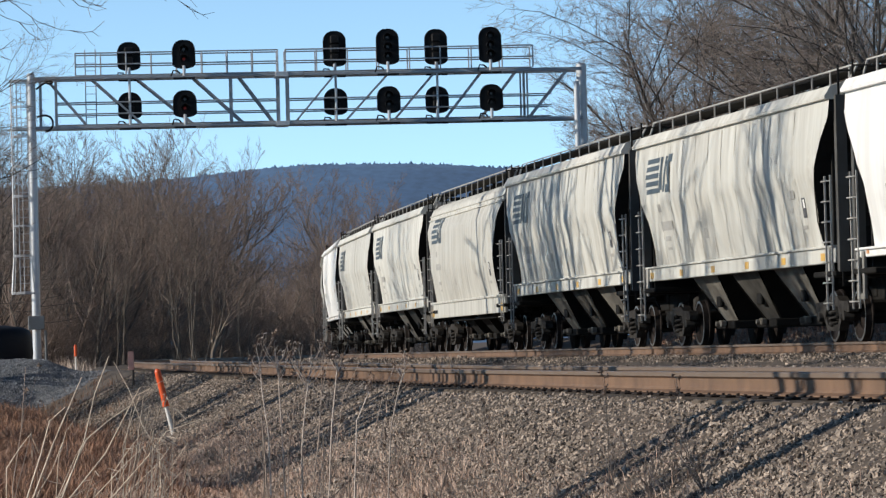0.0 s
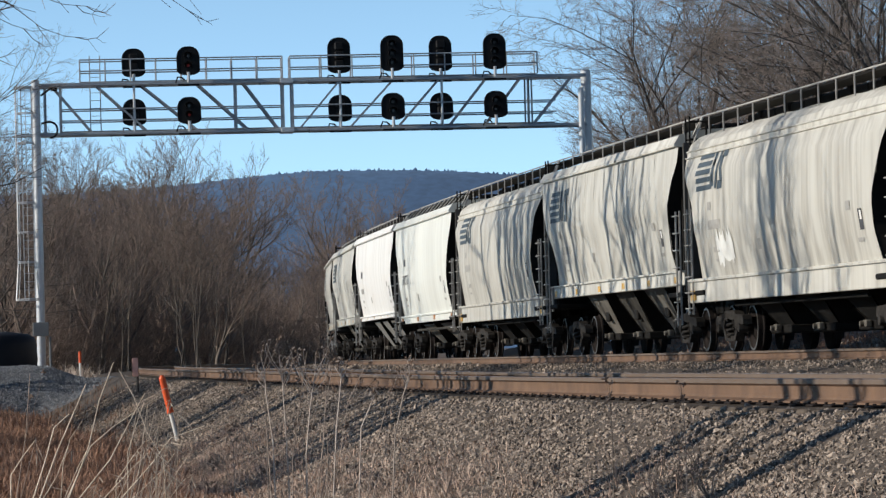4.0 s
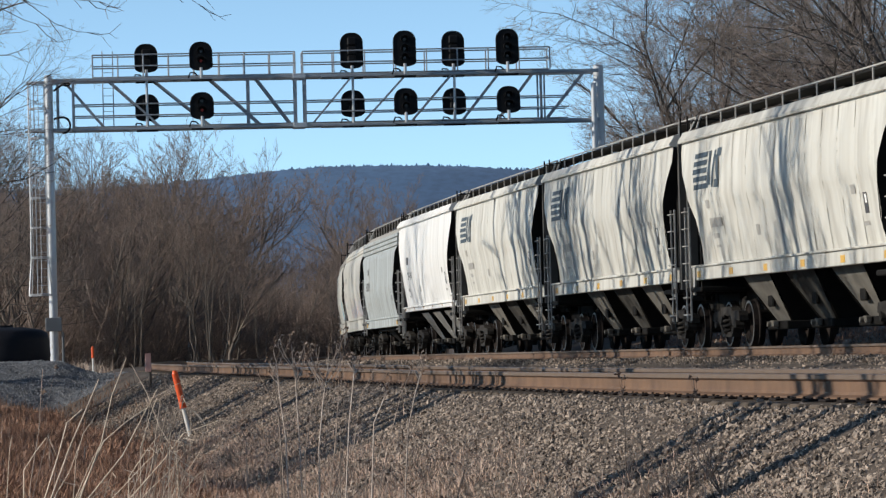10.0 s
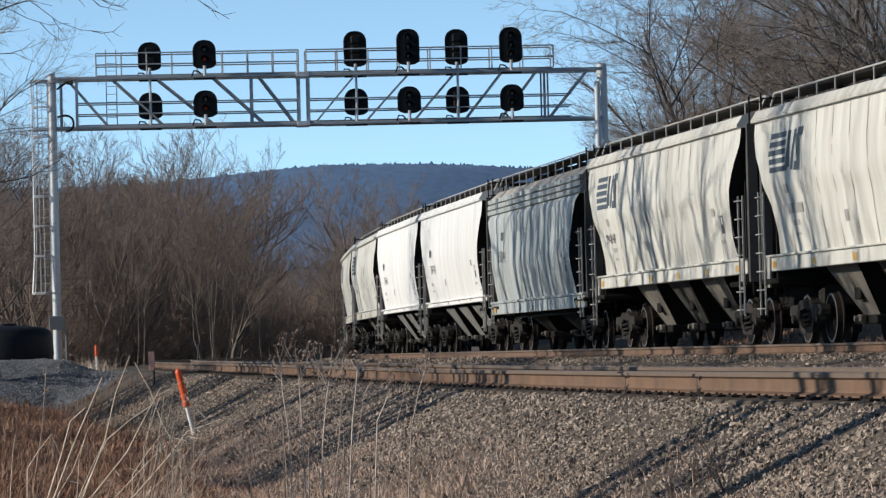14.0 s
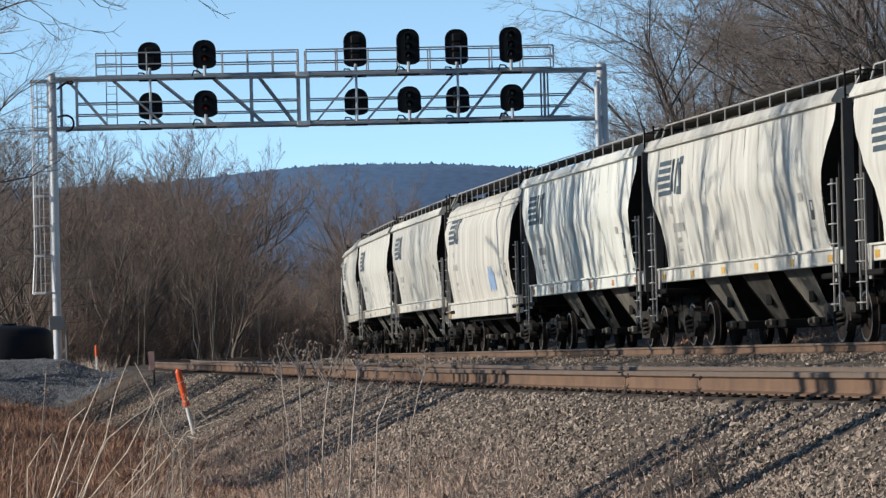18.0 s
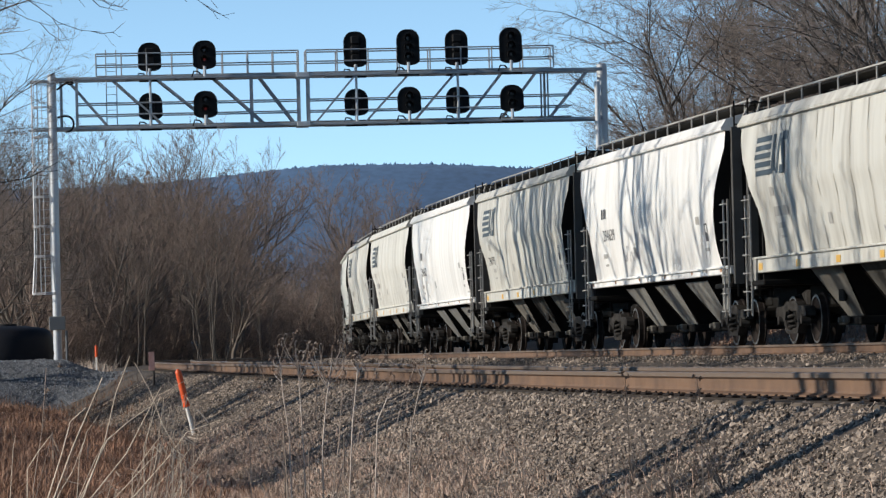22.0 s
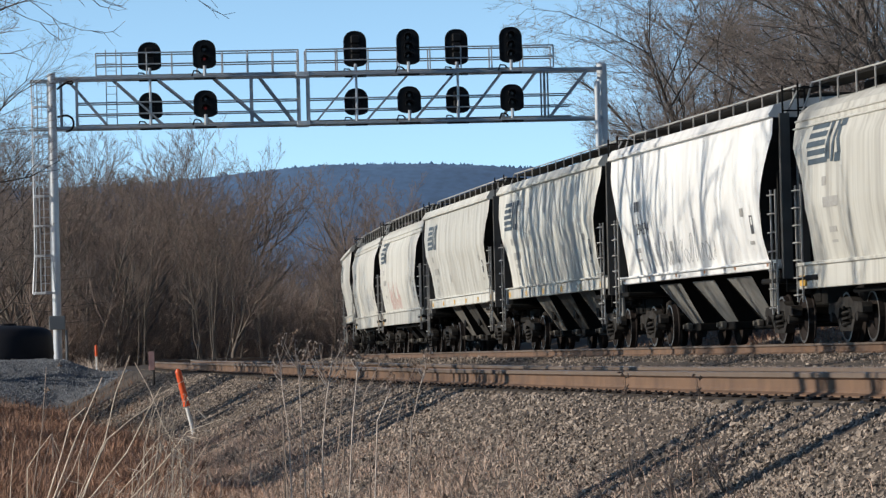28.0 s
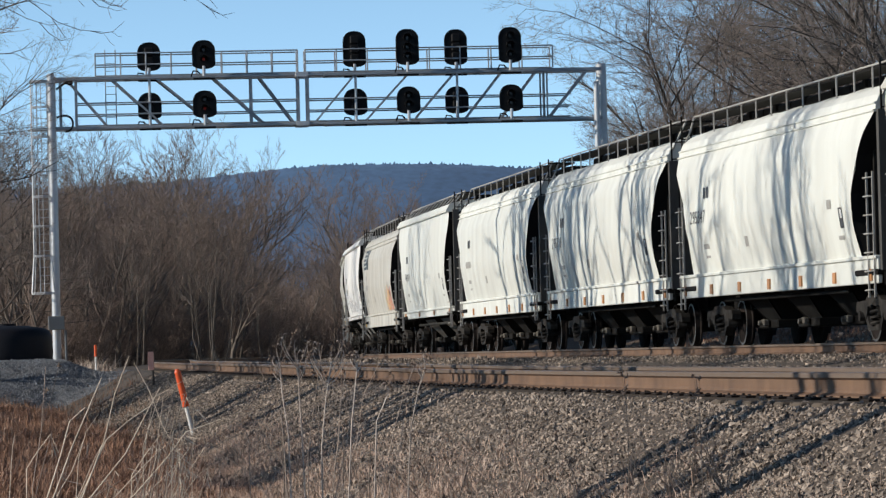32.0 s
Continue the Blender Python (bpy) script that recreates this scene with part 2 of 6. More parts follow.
# ---- mesh building ----
class Mesh:
    """Collects vertices and faces, then links them as one object."""

    def __init__(self):
        self.v, self.f = [], []

    def add(self, v, f):
        k = len(self.v)
        self.v += [tuple(p) for p in v]
        self.f += [tuple(i + k for i in q) for q in f]
        return self

    def box(self, x0, y0, z0, x1, y1, z1, turn=None):
        v = [(x, y, z) for x in (x0, x1) for y in (y0, y1) for z in (z0, z1)]
        if turn:
            v = [turn @ Vector(p) for p in v]
        return self.add(v, [(0, 1, 3, 2), (4, 6, 7, 5), (0, 4, 5, 1), (2, 3, 7, 6), (0, 2, 6, 4), (1, 5, 7, 3)])

    def slab(self, x0, y0, z0, x1, y1, z1, c=0.02):
        """A box with its upright edges and rims chamfered by c."""
        def ring(z, d):
            a, b, p, q = x0 + d, x1 - d, y0 + d, y1 - d
            return [(a + c, p, z), (b - c, p, z), (b, p + c, z), (b, q - c, z), (b - c, q, z), (a + c, q, z), (a, q - c, z), (a, p + c, z)]
        v = ring(z0, c) + ring(z0 + c, 0) + ring(z1 - c, 0) + ring(z1, c)
        f = [(8 * k + i, 8 * k + (i + 1) % 8, 8 * k + 8 + (i + 1) % 8, 8 * k + 8 + i) for k in range(3) for i in range(8)]
        return self.add(v, f + [tuple(range(7, -1, -1)), tuple(range(24, 32))])

    def tube(self, pts, radii, n=6, caps=True):
        pts = [Vector(p) for p in pts]
        if not hasattr(radii, "__len__"):
            radii = [radii] * len(pts)
        v, f = [], []
        up = None
        for i, p in enumerate(pts):
            d = (pts[min(i + 1, len(pts) - 1)] - pts[max(i - 1, 0)]).normalized()
            a = d.orthogonal() if up is None else up - d * up.dot(d)
            a = a.normalized() if a.length > 1e-6 else d.orthogonal().normalized()
            up = a
            b = d.cross(a)
            for k in range(n):
                w = 2 * math.pi * k / n
                v.append(p + (a * math.cos(w) + b * math.sin(w)) * radii[i])
        for i in range(len(pts) - 1):
            for k in range(n):
                f.append((i * n + k, i * n + (k + 1) % n, (i + 1) * n + (k + 1) % n, (i + 1) * n + k))
        if caps:
            f.append(tuple(range(n - 1, -1, -1)))
            f.append(tuple((len(pts) - 1) * n + k for k in range(n)))
        return self.add(v, f)

    def grid(self, rows):
        """A sheet from rows of points."""
        m = len(rows[0])
        return self.add([p for r in rows for p in r],
                        [(i * m + j, i * m + j + 1, (i + 1) * m + j + 1, (i + 1) * m + j) for i in range(len(rows) - 1) for j in range(m - 1)])

    def prism(self, outline, y0, y1):
        """An outline in x, z pushed from y0 to y1."""
        n = len(outline)
        v = [(x, y0, z) for x, z in outline] + [(x, y1, z) for x, z in outline]
        return self.add(v, [tuple(range(n - 1, -1, -1)), tuple(range(n, 2 * n))] + [(i, (i + 1) % n, n + (i + 1) % n, n + i) for i in range(n)])

    def data(self, name, mat, smooth=False):
        me = bpy.data.meshes.new(name)
        me.from_pydata(self.v, [], self.f)
        me.materials.append(mat)
        if smooth:
            me.polygons.foreach_set("use_smooth", [True] * len(me.polygons))
        return me


def part(name, bm, mat, parent=None, label="", at=None, smooth=False):
    ob = new(name, bm.data(name, mat, smooth) if isinstance(bm, Mesh) else bm)
    if at is not None:
        ob.matrix_basis = at
    ob.parent = parent
    if label:
        ob["label"] = label
    return ob


def bulk(name, verts, faces, mat, smooth=True):
    """A mesh from arrays: verts (n, 3), faces (m, 3) or (m, 4)."""
    me = bpy.data.meshes.new(name)
    k = faces.shape[1]
    me.vertices.add(len(verts)), me.loops.add(faces.size), me.polygons.add(len(faces))
    me.vertices.foreach_set("co", verts.astype(np.float32).ravel())
    me.loops.foreach_set("vertex_index", faces.astype(np.int32).ravel())
    me.polygons.foreach_set("loop_start", np.arange(0, faces.size, k, dtype=np.int32))
    me.polygons.foreach_set("use_smooth", np.full(len(faces), smooth))
    me.update(calc_edges=True)
    me.materials.append(mat)
    return me


# ---- plan: the curved line of the main track ----
STEP = 0.5
line_s = np.arange(-700, 520, STEP)
line_h = np.where(line_s < 150, -0.1465 + 0.00085 * (line_s - 77), -0.1465 + 0.00085 * 73 + 0.0016 * (line_s - 150))
line_h = np.clip(line_h, -0.26, 0.16)
line_x, line_y = np.cumsum(np.sin(line_h)) * STEP, np.cumsum(np.cos(line_h)) * STEP
anchor = int(np.argmin(abs(line_s - 71.8)))
line_x += 8.15 - line_x[anchor]
line_y += 71.8 - line_y[anchor]
RAIL_Z, SIDING_Z, SIDING = 1.48, 1.27, -9.65


def track(s, off=0.0):
    """Place and heading at s metres along the main track, off metres to its right."""
    h = np.interp(s, line_s, line_h)
    return np.interp(s, line_s, line_x) + off * np.cos(h), np.interp(s, line_s, line_y) - off * np.sin(h), h


def spread_of(s):
    """How far the siding and its slope swing out from the main track, in metres."""
    return np.interp(s, [24, 32, 37, 43, 48, 53, 60, 66, 72, 80], [-1.62, -1.56, -1.44, -1.16, -0.92, -0.68, -0.38, -0.16, -0.03, 0.0])


def siding(s):
    """Offset of the siding, which draws a little nearer to the main track beyond the curve."""
    return SIDING + spread_of(s) + 0.8 * np.clip((s - 80) / 80, 0, 1)


def siding_rise(s):
    """How far the siding climbs towards the level of the main track."""
    return np.interp(s, [55, 68, 82, 120, 170], [0.0, 0.025, 0.075, 0.125, 0.17])


def bed(s, p):
    """Place at s metres along the line and p metres across the roadbed, which widens with the siding."""
    return track(s, p + spread_of(s) * np.interp(p, [-8.0, -3.5], [1.0, 0.0]))


def offset_of(x, y):
    """How far across the roadbed a point lies."""
    s = np.interp(y, line_y, line_s)
    px, py, h = track(s)
    p = (x - px) * np.cos(h) - (y - py) * np.sin(h)
    w = spread_of(s)
    return np.where(p < -8.0 + w, p - w, np.where(p < -3.5, -3.5 + (p + 3.5) * 4.5 / (4.5 - w), p))


def smooth_noise(x, y, k):
    return (np.sin(x * k + 1.3 * np.sin(y * k * 0.7)) + np.sin(y * k * 1.3 + 2.1 * np.sin(x * k * 0.6 + 1))) * 0.5


def height(x, y):
    """Height of the ground."""
    p = offset_of(x, y)
    z = np.interp(p, [-60, -17, -13.2, -10.97, -10.85, -7.9, -7.2, -3.2, -2.4, 2.2, 3.4, 5.0, 7.5], [0.25, 0.05, -0.05, 1.0, 1.025, 1.02, 0.98, 1.10, 1.27, 1.27, 0.98, 1.35, 1.85])
    far = np.interp(y, [60, 90, 125, 160, 200, 300], [0.0, 0.2, 0.7, 0.9, 1.0, 1.2]) * np.interp(p, [-18, -12.5], [1, 0])
    z = z + far + siding_rise(np.interp(y, line_y, line_s)) * np.interp(p, [-13.2, -11.4, -7.6, -3.2], [0, 1, 1, 0])
    rough = np.interp(p, [-14.5, -13.4, 6, 8], [1, 0.15, 0.15, 1])
    return z + rough * (0.10 * smooth_noise(x, y, 0.35) + 0.05 * smooth_noise(x + 9, y, 1.1)) + np.interp(np.hypot(x, y - 100), [300, 900, 4000], [0, 2, -20])


# ---- ground, tracks and distance ----
def ground():
    xs = np.unique(np.concatenate([np.linspace(-3500, -120, 16), np.linspace(-110, -40, 15), np.arange(-38, 24, 0.45), np.linspace(26, 120, 18), np.linspace(200, 3500, 14)]))
    ys = np.unique(np.concatenate([np.linspace(-600, -30, 14), np.arange(-20, 26, 3.0), np.arange(26, 110, 0.8), np.arange(110, 260, 3.0), np.linspace(265, 600, 20), np.linspace(700, 4500, 14)]))
    X, Y = np.meshgrid(xs, ys)
    Z = height(X, Y)
    v = np.stack([X.ravel(), Y.ravel(), Z.ravel()], 1)
    nx = len(xs)
    i = (np.arange(len(ys) - 1)[:, None] * nx + np.arange(nx - 1)[None]).ravel()
    f = np.stack([i, i + 1, i + nx + 1, i + nx], 1)
    p = offset_of(X, Y)
    v[:, 2] -= (np.interp(p, [-13.4, -13.0, 4.0, 4.6], [0, 0.25, 0.25, 0]) * ((Y > -100) & (Y < 420))).ravel()
    me = bulk("ground", v, f, M["earth"])
    me.polygons.foreach_set("use_smooth", np.ones(len(f), dtype=bool))
    tagged(new("ground", me), "brown winter meadow rising gently towards bare woods", "ground", kind="structure")


def ballast():
    """The gravel bed of both tracks, with its sloping shoulder towards the meadow."""
    ps = np.concatenate([np.linspace(-13.5, -10.6, 18), np.linspace(-10.3, -7.6, 6), np.linspace(-7.2, -2.2, 9), np.linspace(-1.5, 1.5, 4), np.linspace(2.2, 4.6, 5)])
    ss = np.concatenate([np.arange(-40, 24, 4.0), np.arange(24, 90, 0.4), np.arange(90, 330, 2.0)])
    S, P = np.meshgrid(ss, ps, indexing="ij")
    X, Y, H = bed(S, P)
    Z = height(X, Y) + 0.01 + 0.02 * smooth_noise(X, Y, 5.0) * (P < -10.7)
    v = np.stack([X.ravel(), Y.ravel(), Z.ravel()], 1)
    n = len(ps)
    i = (np.arange(len(ss) - 1)[:, None] * n + np.arange(n - 1)[None]).ravel()
    me = bulk("ballast_bed", v, np.stack([i, i + 1, i + n + 1, i + n], 1), M["bed"])
    me.polygons.foreach_set("use_smooth", np.ones(len(me.polygons), dtype=bool))
    tagged(new("ballast_bed", me), "grey crushed stone bed sloping down from the siding", "ballast", kind="structure")


RAIL_SHAPE = ((-0.076, 0.0), (0.076, 0.0), (0.076, 0.012), (0.016, 0.030), (0.006, 0.05), (0.006, 0.128), (0.040, 0.146), (0.041, 0.178), (0.030, 0.186),
              (-0.030, 0.186), (-0.041, 0.178), (-0.040, 0.146), (-0.006, 0.128), (-0.006, 0.05), (-0.016, 0.030), (-0.076, 0.012))


def rail(name, off, top, s0, s1, label):
    me = Mesh()
    rows = []
    for s in np.arange(s0, s1, 2.0):
        x, y, h = track(s, off if off > -5 else off - SIDING + siding(s))
        z = top - 0.186 + (0.0 if off > -5 else float(siding_rise(s)))
        rows.append([(x + a * math.cos(h), y - a * math.sin(h), z + b) for a, b in RAIL_SHAPE + RAIL_SHAPE[:1]])
    me.grid(rows)
    ob = part(name, me, M["rail"])
    ob.data.materials.append(M["railtop"])
    ob.data.materials.append(M["railhead"])
    n = len(RAIL_SHAPE)
    for i, p in enumerate(ob.data.polygons):
        p.material_index = 1 if i % n == 8 else (2 if i % n in (6, 7, 9, 10) else 0)
    return tagged(ob, label, "rail", "rails", "structure")


def tracks():
    for centre, top, word in ((0.0, RAIL_Z, "main track under the train"), (SIDING, SIDING_Z, "empty siding beside the ballast slope")):
        for side in (-0.755, 0.755):
            rail("rail", centre + side, top, -60, 330, "rusty steel rail with polished head on the " + word)
    tie = Mesh().slab(-0.115, -1.3, -0.17, 0.115, 1.3, 0.0, 0.015).data("tie", M["tie"])
    plate = Mesh().slab(-0.10, -0.18, 0.0, 0.10, 0.18, 0.02, 0.006)
    plate.tube([(-0.06, -0.11, 0.02), (-0.06, -0.11, 0.055)], 0.014, 5)
    plate.tube([(0.06, -0.11, 0.02), (0.06, -0.11, 0.055)], 0.014, 5)
    plate.slab(-0.165, -0.112, -0.005, -0.14, 0.10, 0.036, 0.006)
    plate.slab(0.14, -0.108, -0.005, 0.165, 0.10, 0.030, 0.006)
    plate = plate.data("tie_plate", M["wheel"])
    for centre, top, s0, s1, gap in ((SIDING, SIDING_Z, 26, 130, 0.52), (0.0, RAIL_Z, 60, 130, 0.7)):
        for s in np.arange(s0, s1, gap):
            x, y, h = track(s + random.uniform(-0.03, 0.03), siding(s) if centre else 0.0)
            # local y of the tie points to the left of the track
            m = Matrix.Translation((x, y, top - 0.206 + (float(siding_rise(s)) if centre else 0.0))) @ Matrix.Rotation(-h + math.pi / 2 + random.uniform(-0.02, 0.02), 4, "Z")
            t = part("railway_tie", tie, None, None)
            t.matrix_basis = m
            tagged(t, "weathered dark wooden railway tie bedded in grey ballast", "railway tie", "ties under the rails")
            if centre and s < 100:
                for off in (0.755, -0.755):
                    part("tie_plate", plate, None, t, at=Matrix.Translation((0, off, 0.0)) @ (Matrix.Rotation(math.pi, 4, "Z") if off < 0 else Matrix()))


def ridge():
    me = Mesh()
    rows = []
    pts = [(-1200, 300), (-700, 306), (0, 311), (150, 309), (300, 316), (430, 327), (520, 335), (590, 339), (680, 338), (760, 337), (850, 332), (930, 325), (1100, 318), (1700, 300), (2600, 280)]
    D = 3000.0
    prof = ((-900, -0.05), (-780, 0.10), (-660, 0.22), (-540, 0.36), (-420, 0.50), (-310, 0.63), (-210, 0.75), (-120, 0.86), (-55, 0.945), (0, 1.0), (120, 0.98), (900, -0.1))
    def crest(px):
        return float(np.interp(px, [p[0] for p in pts], [p[1] for p in pts])) / FOCAL * D
    for px in np.arange(-600, 2201, 14.0):
        zs = crest(px)
        rows.append([((px - 784) / FOCAL * (D + dy), D + dy, zs * q + 4.0 * math.sin(math.pi * min(1, max(0, q))) * noise.noise((px * 0.006, i * 0.3, 4))) for i, (dy, q) in enumerate(prof)])
    me.grid(rows)
    # the tree line along the crest
    rows = []
    for px in np.arange(-600, 2200, 2.0):
        zs, x = crest(px), (px - 784) / FOCAL * D
        rows.append([(x, D - 1, zs - 2.5), (x, D, zs + 0.5 * noise.noise((px * 0.05, 0, 0)) + 0.6 * noise.noise((px * 0.2, 3, 0)) + 2.2 * random.random() ** 3), (x, D + 1, zs - 2.5)])
    me.grid(rows)
    tagged(part("backdrop_ridge", me, M["ridge"], smooth=True), "long wooded mountain ridge with blue winter haze painted into its colour", "mountain", kind="structure")


# ---- signal bridge over the tracks ----
def gantry():
    root = new("signal_bridge")
    tagged(root, "galvanised steel truss signal bridge with walkways and black signal heads", "signal bridge")
    L = 21.4
    a, b = Vector((-14.85, 156.9, 0.0)), Vector((6.55, 158.6, 0.0))
    ux = (b - a).normalized()
    root.matrix_basis = Matrix.Translation((a.x, a.y, 1.45)) @ Matrix.Rotation(math.atan2(ux.y, ux.x), 4, "Z")
    # local: x along the bridge, y away from the camera, z up from the base
    zb, zt = 9.04, 10.95
    g = M["galv"]

    def bar(name, p, q, r, n=6, mat=g, label=""):
        return part(name, Mesh().tube([p, q], r, n), mat, root, label)

    def beam(name, p, q, w=0.1):
        p, q = Vector(p), Vector(q)
        d = (q - p)
        m = Matrix.Translation(p) @ d.to_track_quat("X", "Z").to_matrix().to_4x4()
        me = Mesh().box(0, -w / 2, -w / 2, d.length, -w / 2 + 0.02, w / 2, m)
        me.box(0, -w / 2, -w / 2, d.length, w / 2, -w / 2 + 0.02, m)
        return part(name, me, M["member"], root)
    # posts: round columns, double on the far end
    for x, y, r, zt2 in ((0.0, 0.0, 0.155, 11.12), (0.0, 1.35, 0.155, 10.95), (L + 0.05, 0.55, 0.20, 11.15), (L - 0.22, -0.1, 0.11, 10.4)):
        post = part("post", Mesh().tube([(x, y, -0.6), (x, y, zt2)], r, 16), g, root, smooth=False)
        part("cap", Mesh().tube([(x, y, zt2), (x, y, zt2 + 0.05)], [r * 1.05, r * 0.7], 16), g, post)
        part("base_flange", Mesh().slab(x - 0.35, y - 0.35, -0.62, x + 0.35, y + 0.35, -0.5), g, post)
    for y in (0.0, 1.1):
        for z, w in ((zb, 0.125), (zt, 0.135)):
            c = Mesh().slab(0.1, y - w / 2, z - w / 2, L / 2 - 0.15, y + w / 2, z + w / 2, 0.02)
            part("chord", c, M["member"], root)
            part("chord", Mesh().slab(L / 2 - 0.15, y - w / 2, z - w / 2 - 0.01, L, y + w / 2, z + w / 2 - 0.01, 0.02), M["member"], root)
            part("splice_plate", Mesh().slab(9.45, y - w / 2 - 0.02, z - w / 2 - 0.03, 9.95, y + w / 2 + 0.02, z + w / 2 + 0.03, 0.01), g, root)
        # verticals
        for x in (0.35, 0.95, 7.72, 9.55, 9.92, 19.1, 19.25):
            beam("vertical", (x, y, zb), (x, y, zt), 0.10 if x < 19 else 0.07)
        # diagonals: down to the right on the short side, up to the right on the long
        for x0, x1 in ((0.6, 2.2), (2.3, 4.35), (4.0, 6.3), (6.2, 8.25), (8.0, 9.4)):
            beam("diagonal", (x0, y, zt), (x1, y, zb), 0.072)
        for x0, x1 in ((10.15, 11.8), (12.1, 13.9), (14.0, 15.7), (16.0, 17.55), (17.4, 18.9), (19.3, 20.9)):
            beam("diagonal", (x0, y, zb), (x1, y, zt), 0.072)
    for x in np.arange(0.9, L, 1.95):
        beam("cross_beam", (x, 0, zb), (x, 1.1, zb), 0.08)
        beam("cross_beam", (x, 0, zt), (x, 1.1, zt), 0.08)
    # walkways and their rails
    for z, x0, x1 in ((zt + 0.09, 1.72, 9.55), (zt + 0.09, 9.85, 19.5), (zb + 0.09, 1.0, 9.5), (zb + 0.09, 9.9, 20.2)):
        part("walkway", Mesh().slab(x0, 0.12, z, x1, 0.98, z + 0.03, 0.008), g, root)
        for y in (-0.02, 1.12):
            r = Mesh()
            for dz in (0.42, 0.86):
                r.tube([(x0, y, z + dz), (x1, y, z + dz)], 0.028, 6)
            if z > zt:
                for x in np.linspace(x0, x1, 9):
                    r.tube([(x, y, z), (x, y, z + 0.86)], 0.028, 6)
            part("handrail", r, M["member"], root)
        if z > zt:
            for x in (x0, x1):
                part("end_rail", Mesh().tube([(x, 0, z + 0.86), (x, 1.1, z + 0.86)], 0.021, 6).tube([(x, 0, z + 0.42), (x, 1.1, z + 0.42)], 0.021, 6), g, root)

    # ladders
    def ladder(x, y, z0, z1, w=0.4, gap=0.3):
        me = Mesh()
        me.tube([(x, y, z0), (x, y, z1)], 0.022, 6).tube([(x + w, y, z0), (x + w, y, z1)], 0.022, 6)
        for z in np.arange(z0 + 0.1, z1, gap):
            me.tube([(x, y, z), (x + w, y, z)], 0.012, 5)
        return part("ladder", me, M["member"], root, "galvanised rung ladder")
    ladder(2.1, 0.3, zb - 0.0, zt + 1.12)
    caged = ladder(-0.58, 0.5, 2.65, zt - 0.1, w=0.40, gap=0.32)
    # the cage of flat hoops and straps flares out at its foot
    hoop = ((-0.58, 0.5), (-0.78, 0.15), (-0.70, -0.12), (-0.40, -0.22), (-0.12, -0.08), (-0.08, 0.2), (-0.18, 0.5))
    levels = [(2.66, 1.28), (4.1, 1.03), (5.25, 1.0), (6.4, 1.0), (7.55, 1.0), (8.7, 1.0), (9.85, 1.0), (10.85, 1.0)]

    def on_hoop(q, z, wide):
        return (-0.38 + (q[0] + 0.38) * wide, 0.5 + (q[1] - 0.5) * wide, z)
    for z, wide in levels:
        me = Mesh()
        for dz in (0.0, 0.05):
            me.tube([on_hoop(q, z + dz, wide) for q in hoop], 0.02, 5)
        part("cage_hoop", me, g, caged)
    # lit and shaded steel colours: only the strap towards the sun is bright
    for q in hoop[1:6]:
        part("cage_strap", Mesh().tube([on_hoop(q, z, wide) for z, wide in levels], 0.034 if q[0] < -0.75 else 0.014, 5), g if q[0] < -0.75 else M["member"], caged)
    beam("bracket", (-0.85, 0.5, zt - 0.05), (0, 0.5, zt - 0.05), 0.12)
    beam("bracket", (-0.85, 0.5, zb), (0, 0.5, zb), 0.1)
    part("end_landing", Mesh().slab(-0.95, 0.2, zb - 0.05, -0.1, 1.0, zb, 0.01), g, root)
    part("control_box", Mesh().slab(-0.30, -0.42, 1.27, 0.32, -0.20, 1.80, 0.02), M["box"], root, "dark grey control box on the post")
    part("conduit", Mesh().tube([(0.35, -0.1, -0.5), (0.35, -0.1, 1.25)], 0.05, 8), M["box"], root)
    for z, drop in ((zt, -0.42), (zb, 0.42)):
        arc = [(0.2 + 0.62 * math.sin(u), -0.22, z + drop * (1 - u / 2.6) + 0.16 * math.sin(2 * u)) for u in np.linspace(0, 2.6, 12)]
        part("cable", Mesh().tube(arc, 0.042, 8), M["signal"], root)

    # signal heads
    def head(x, z, w, h, facing, lit):
        hb = new("signal_head")
        hb.parent = root
        hb["label"] = "black oval signal head " + ("with a dim red light" if lit else "seen from its bare back")
        yy = -0.25 if facing else 0.35
        hb.matrix_basis = Matrix.Translation((x, yy, z))
        n, out = 28, []
        r = w / 2
        for k in range(n):
            t = 2 * math.pi * k / n
            cx, cz = math.cos(t), math.sin(t)
            zz = (h / 2 - r * 0.95) + r * 0.95 * cz if cz > 0 else -(h / 2 - r * 0.45) + r * 0.45 * cz
            out.append((r * (abs(cx) ** 0.8) * (1 if cx > 0 else -1), zz))
        part("background_plate", Mesh().prism(out, -0.03, 0.03), M["signal"], hb)
        rim = Mesh().tube([(px, -0.03, pz) for px, pz in out + out[:1]], 0.018, 5, False)
        part("plate_rim", rim, M["signal"], hb)
        lamps = 3 if h > 1.2 else 2
        for k in range(lamps):
            zc = h * 0.26 - k * h * 0.26 if lamps == 3 else h * 0.17 - k * h * 0.34
            s = -1 if facing else 1
            if facing:
                hood = Mesh()
                rows = []
                for d in (0.0, 0.30):
                    rows.append([(0.15 * math.cos(t), s * (0.03 + d * (1.0 if math.sin(t) > -0.2 else 0.35)), zc + 0.15 * math.sin(t)) for t in np.linspace(-0.6, math.pi + 0.6, 13)])
                part("hood", hood.grid(rows), M["signal"], hb)
                part("lens", Mesh().tube([(0, s * 0.03, zc), (0, s * 0.05, zc)], 0.055, 14), red_glow if lit and k == lamps - 1 else M["lens"], hb)
            else:
                part("lamp_case", Mesh().slab(-0.17, -0.22, zc - 0.16, 0.17, -0.03, zc + 0.16, 0.04), M["signal"], hb)
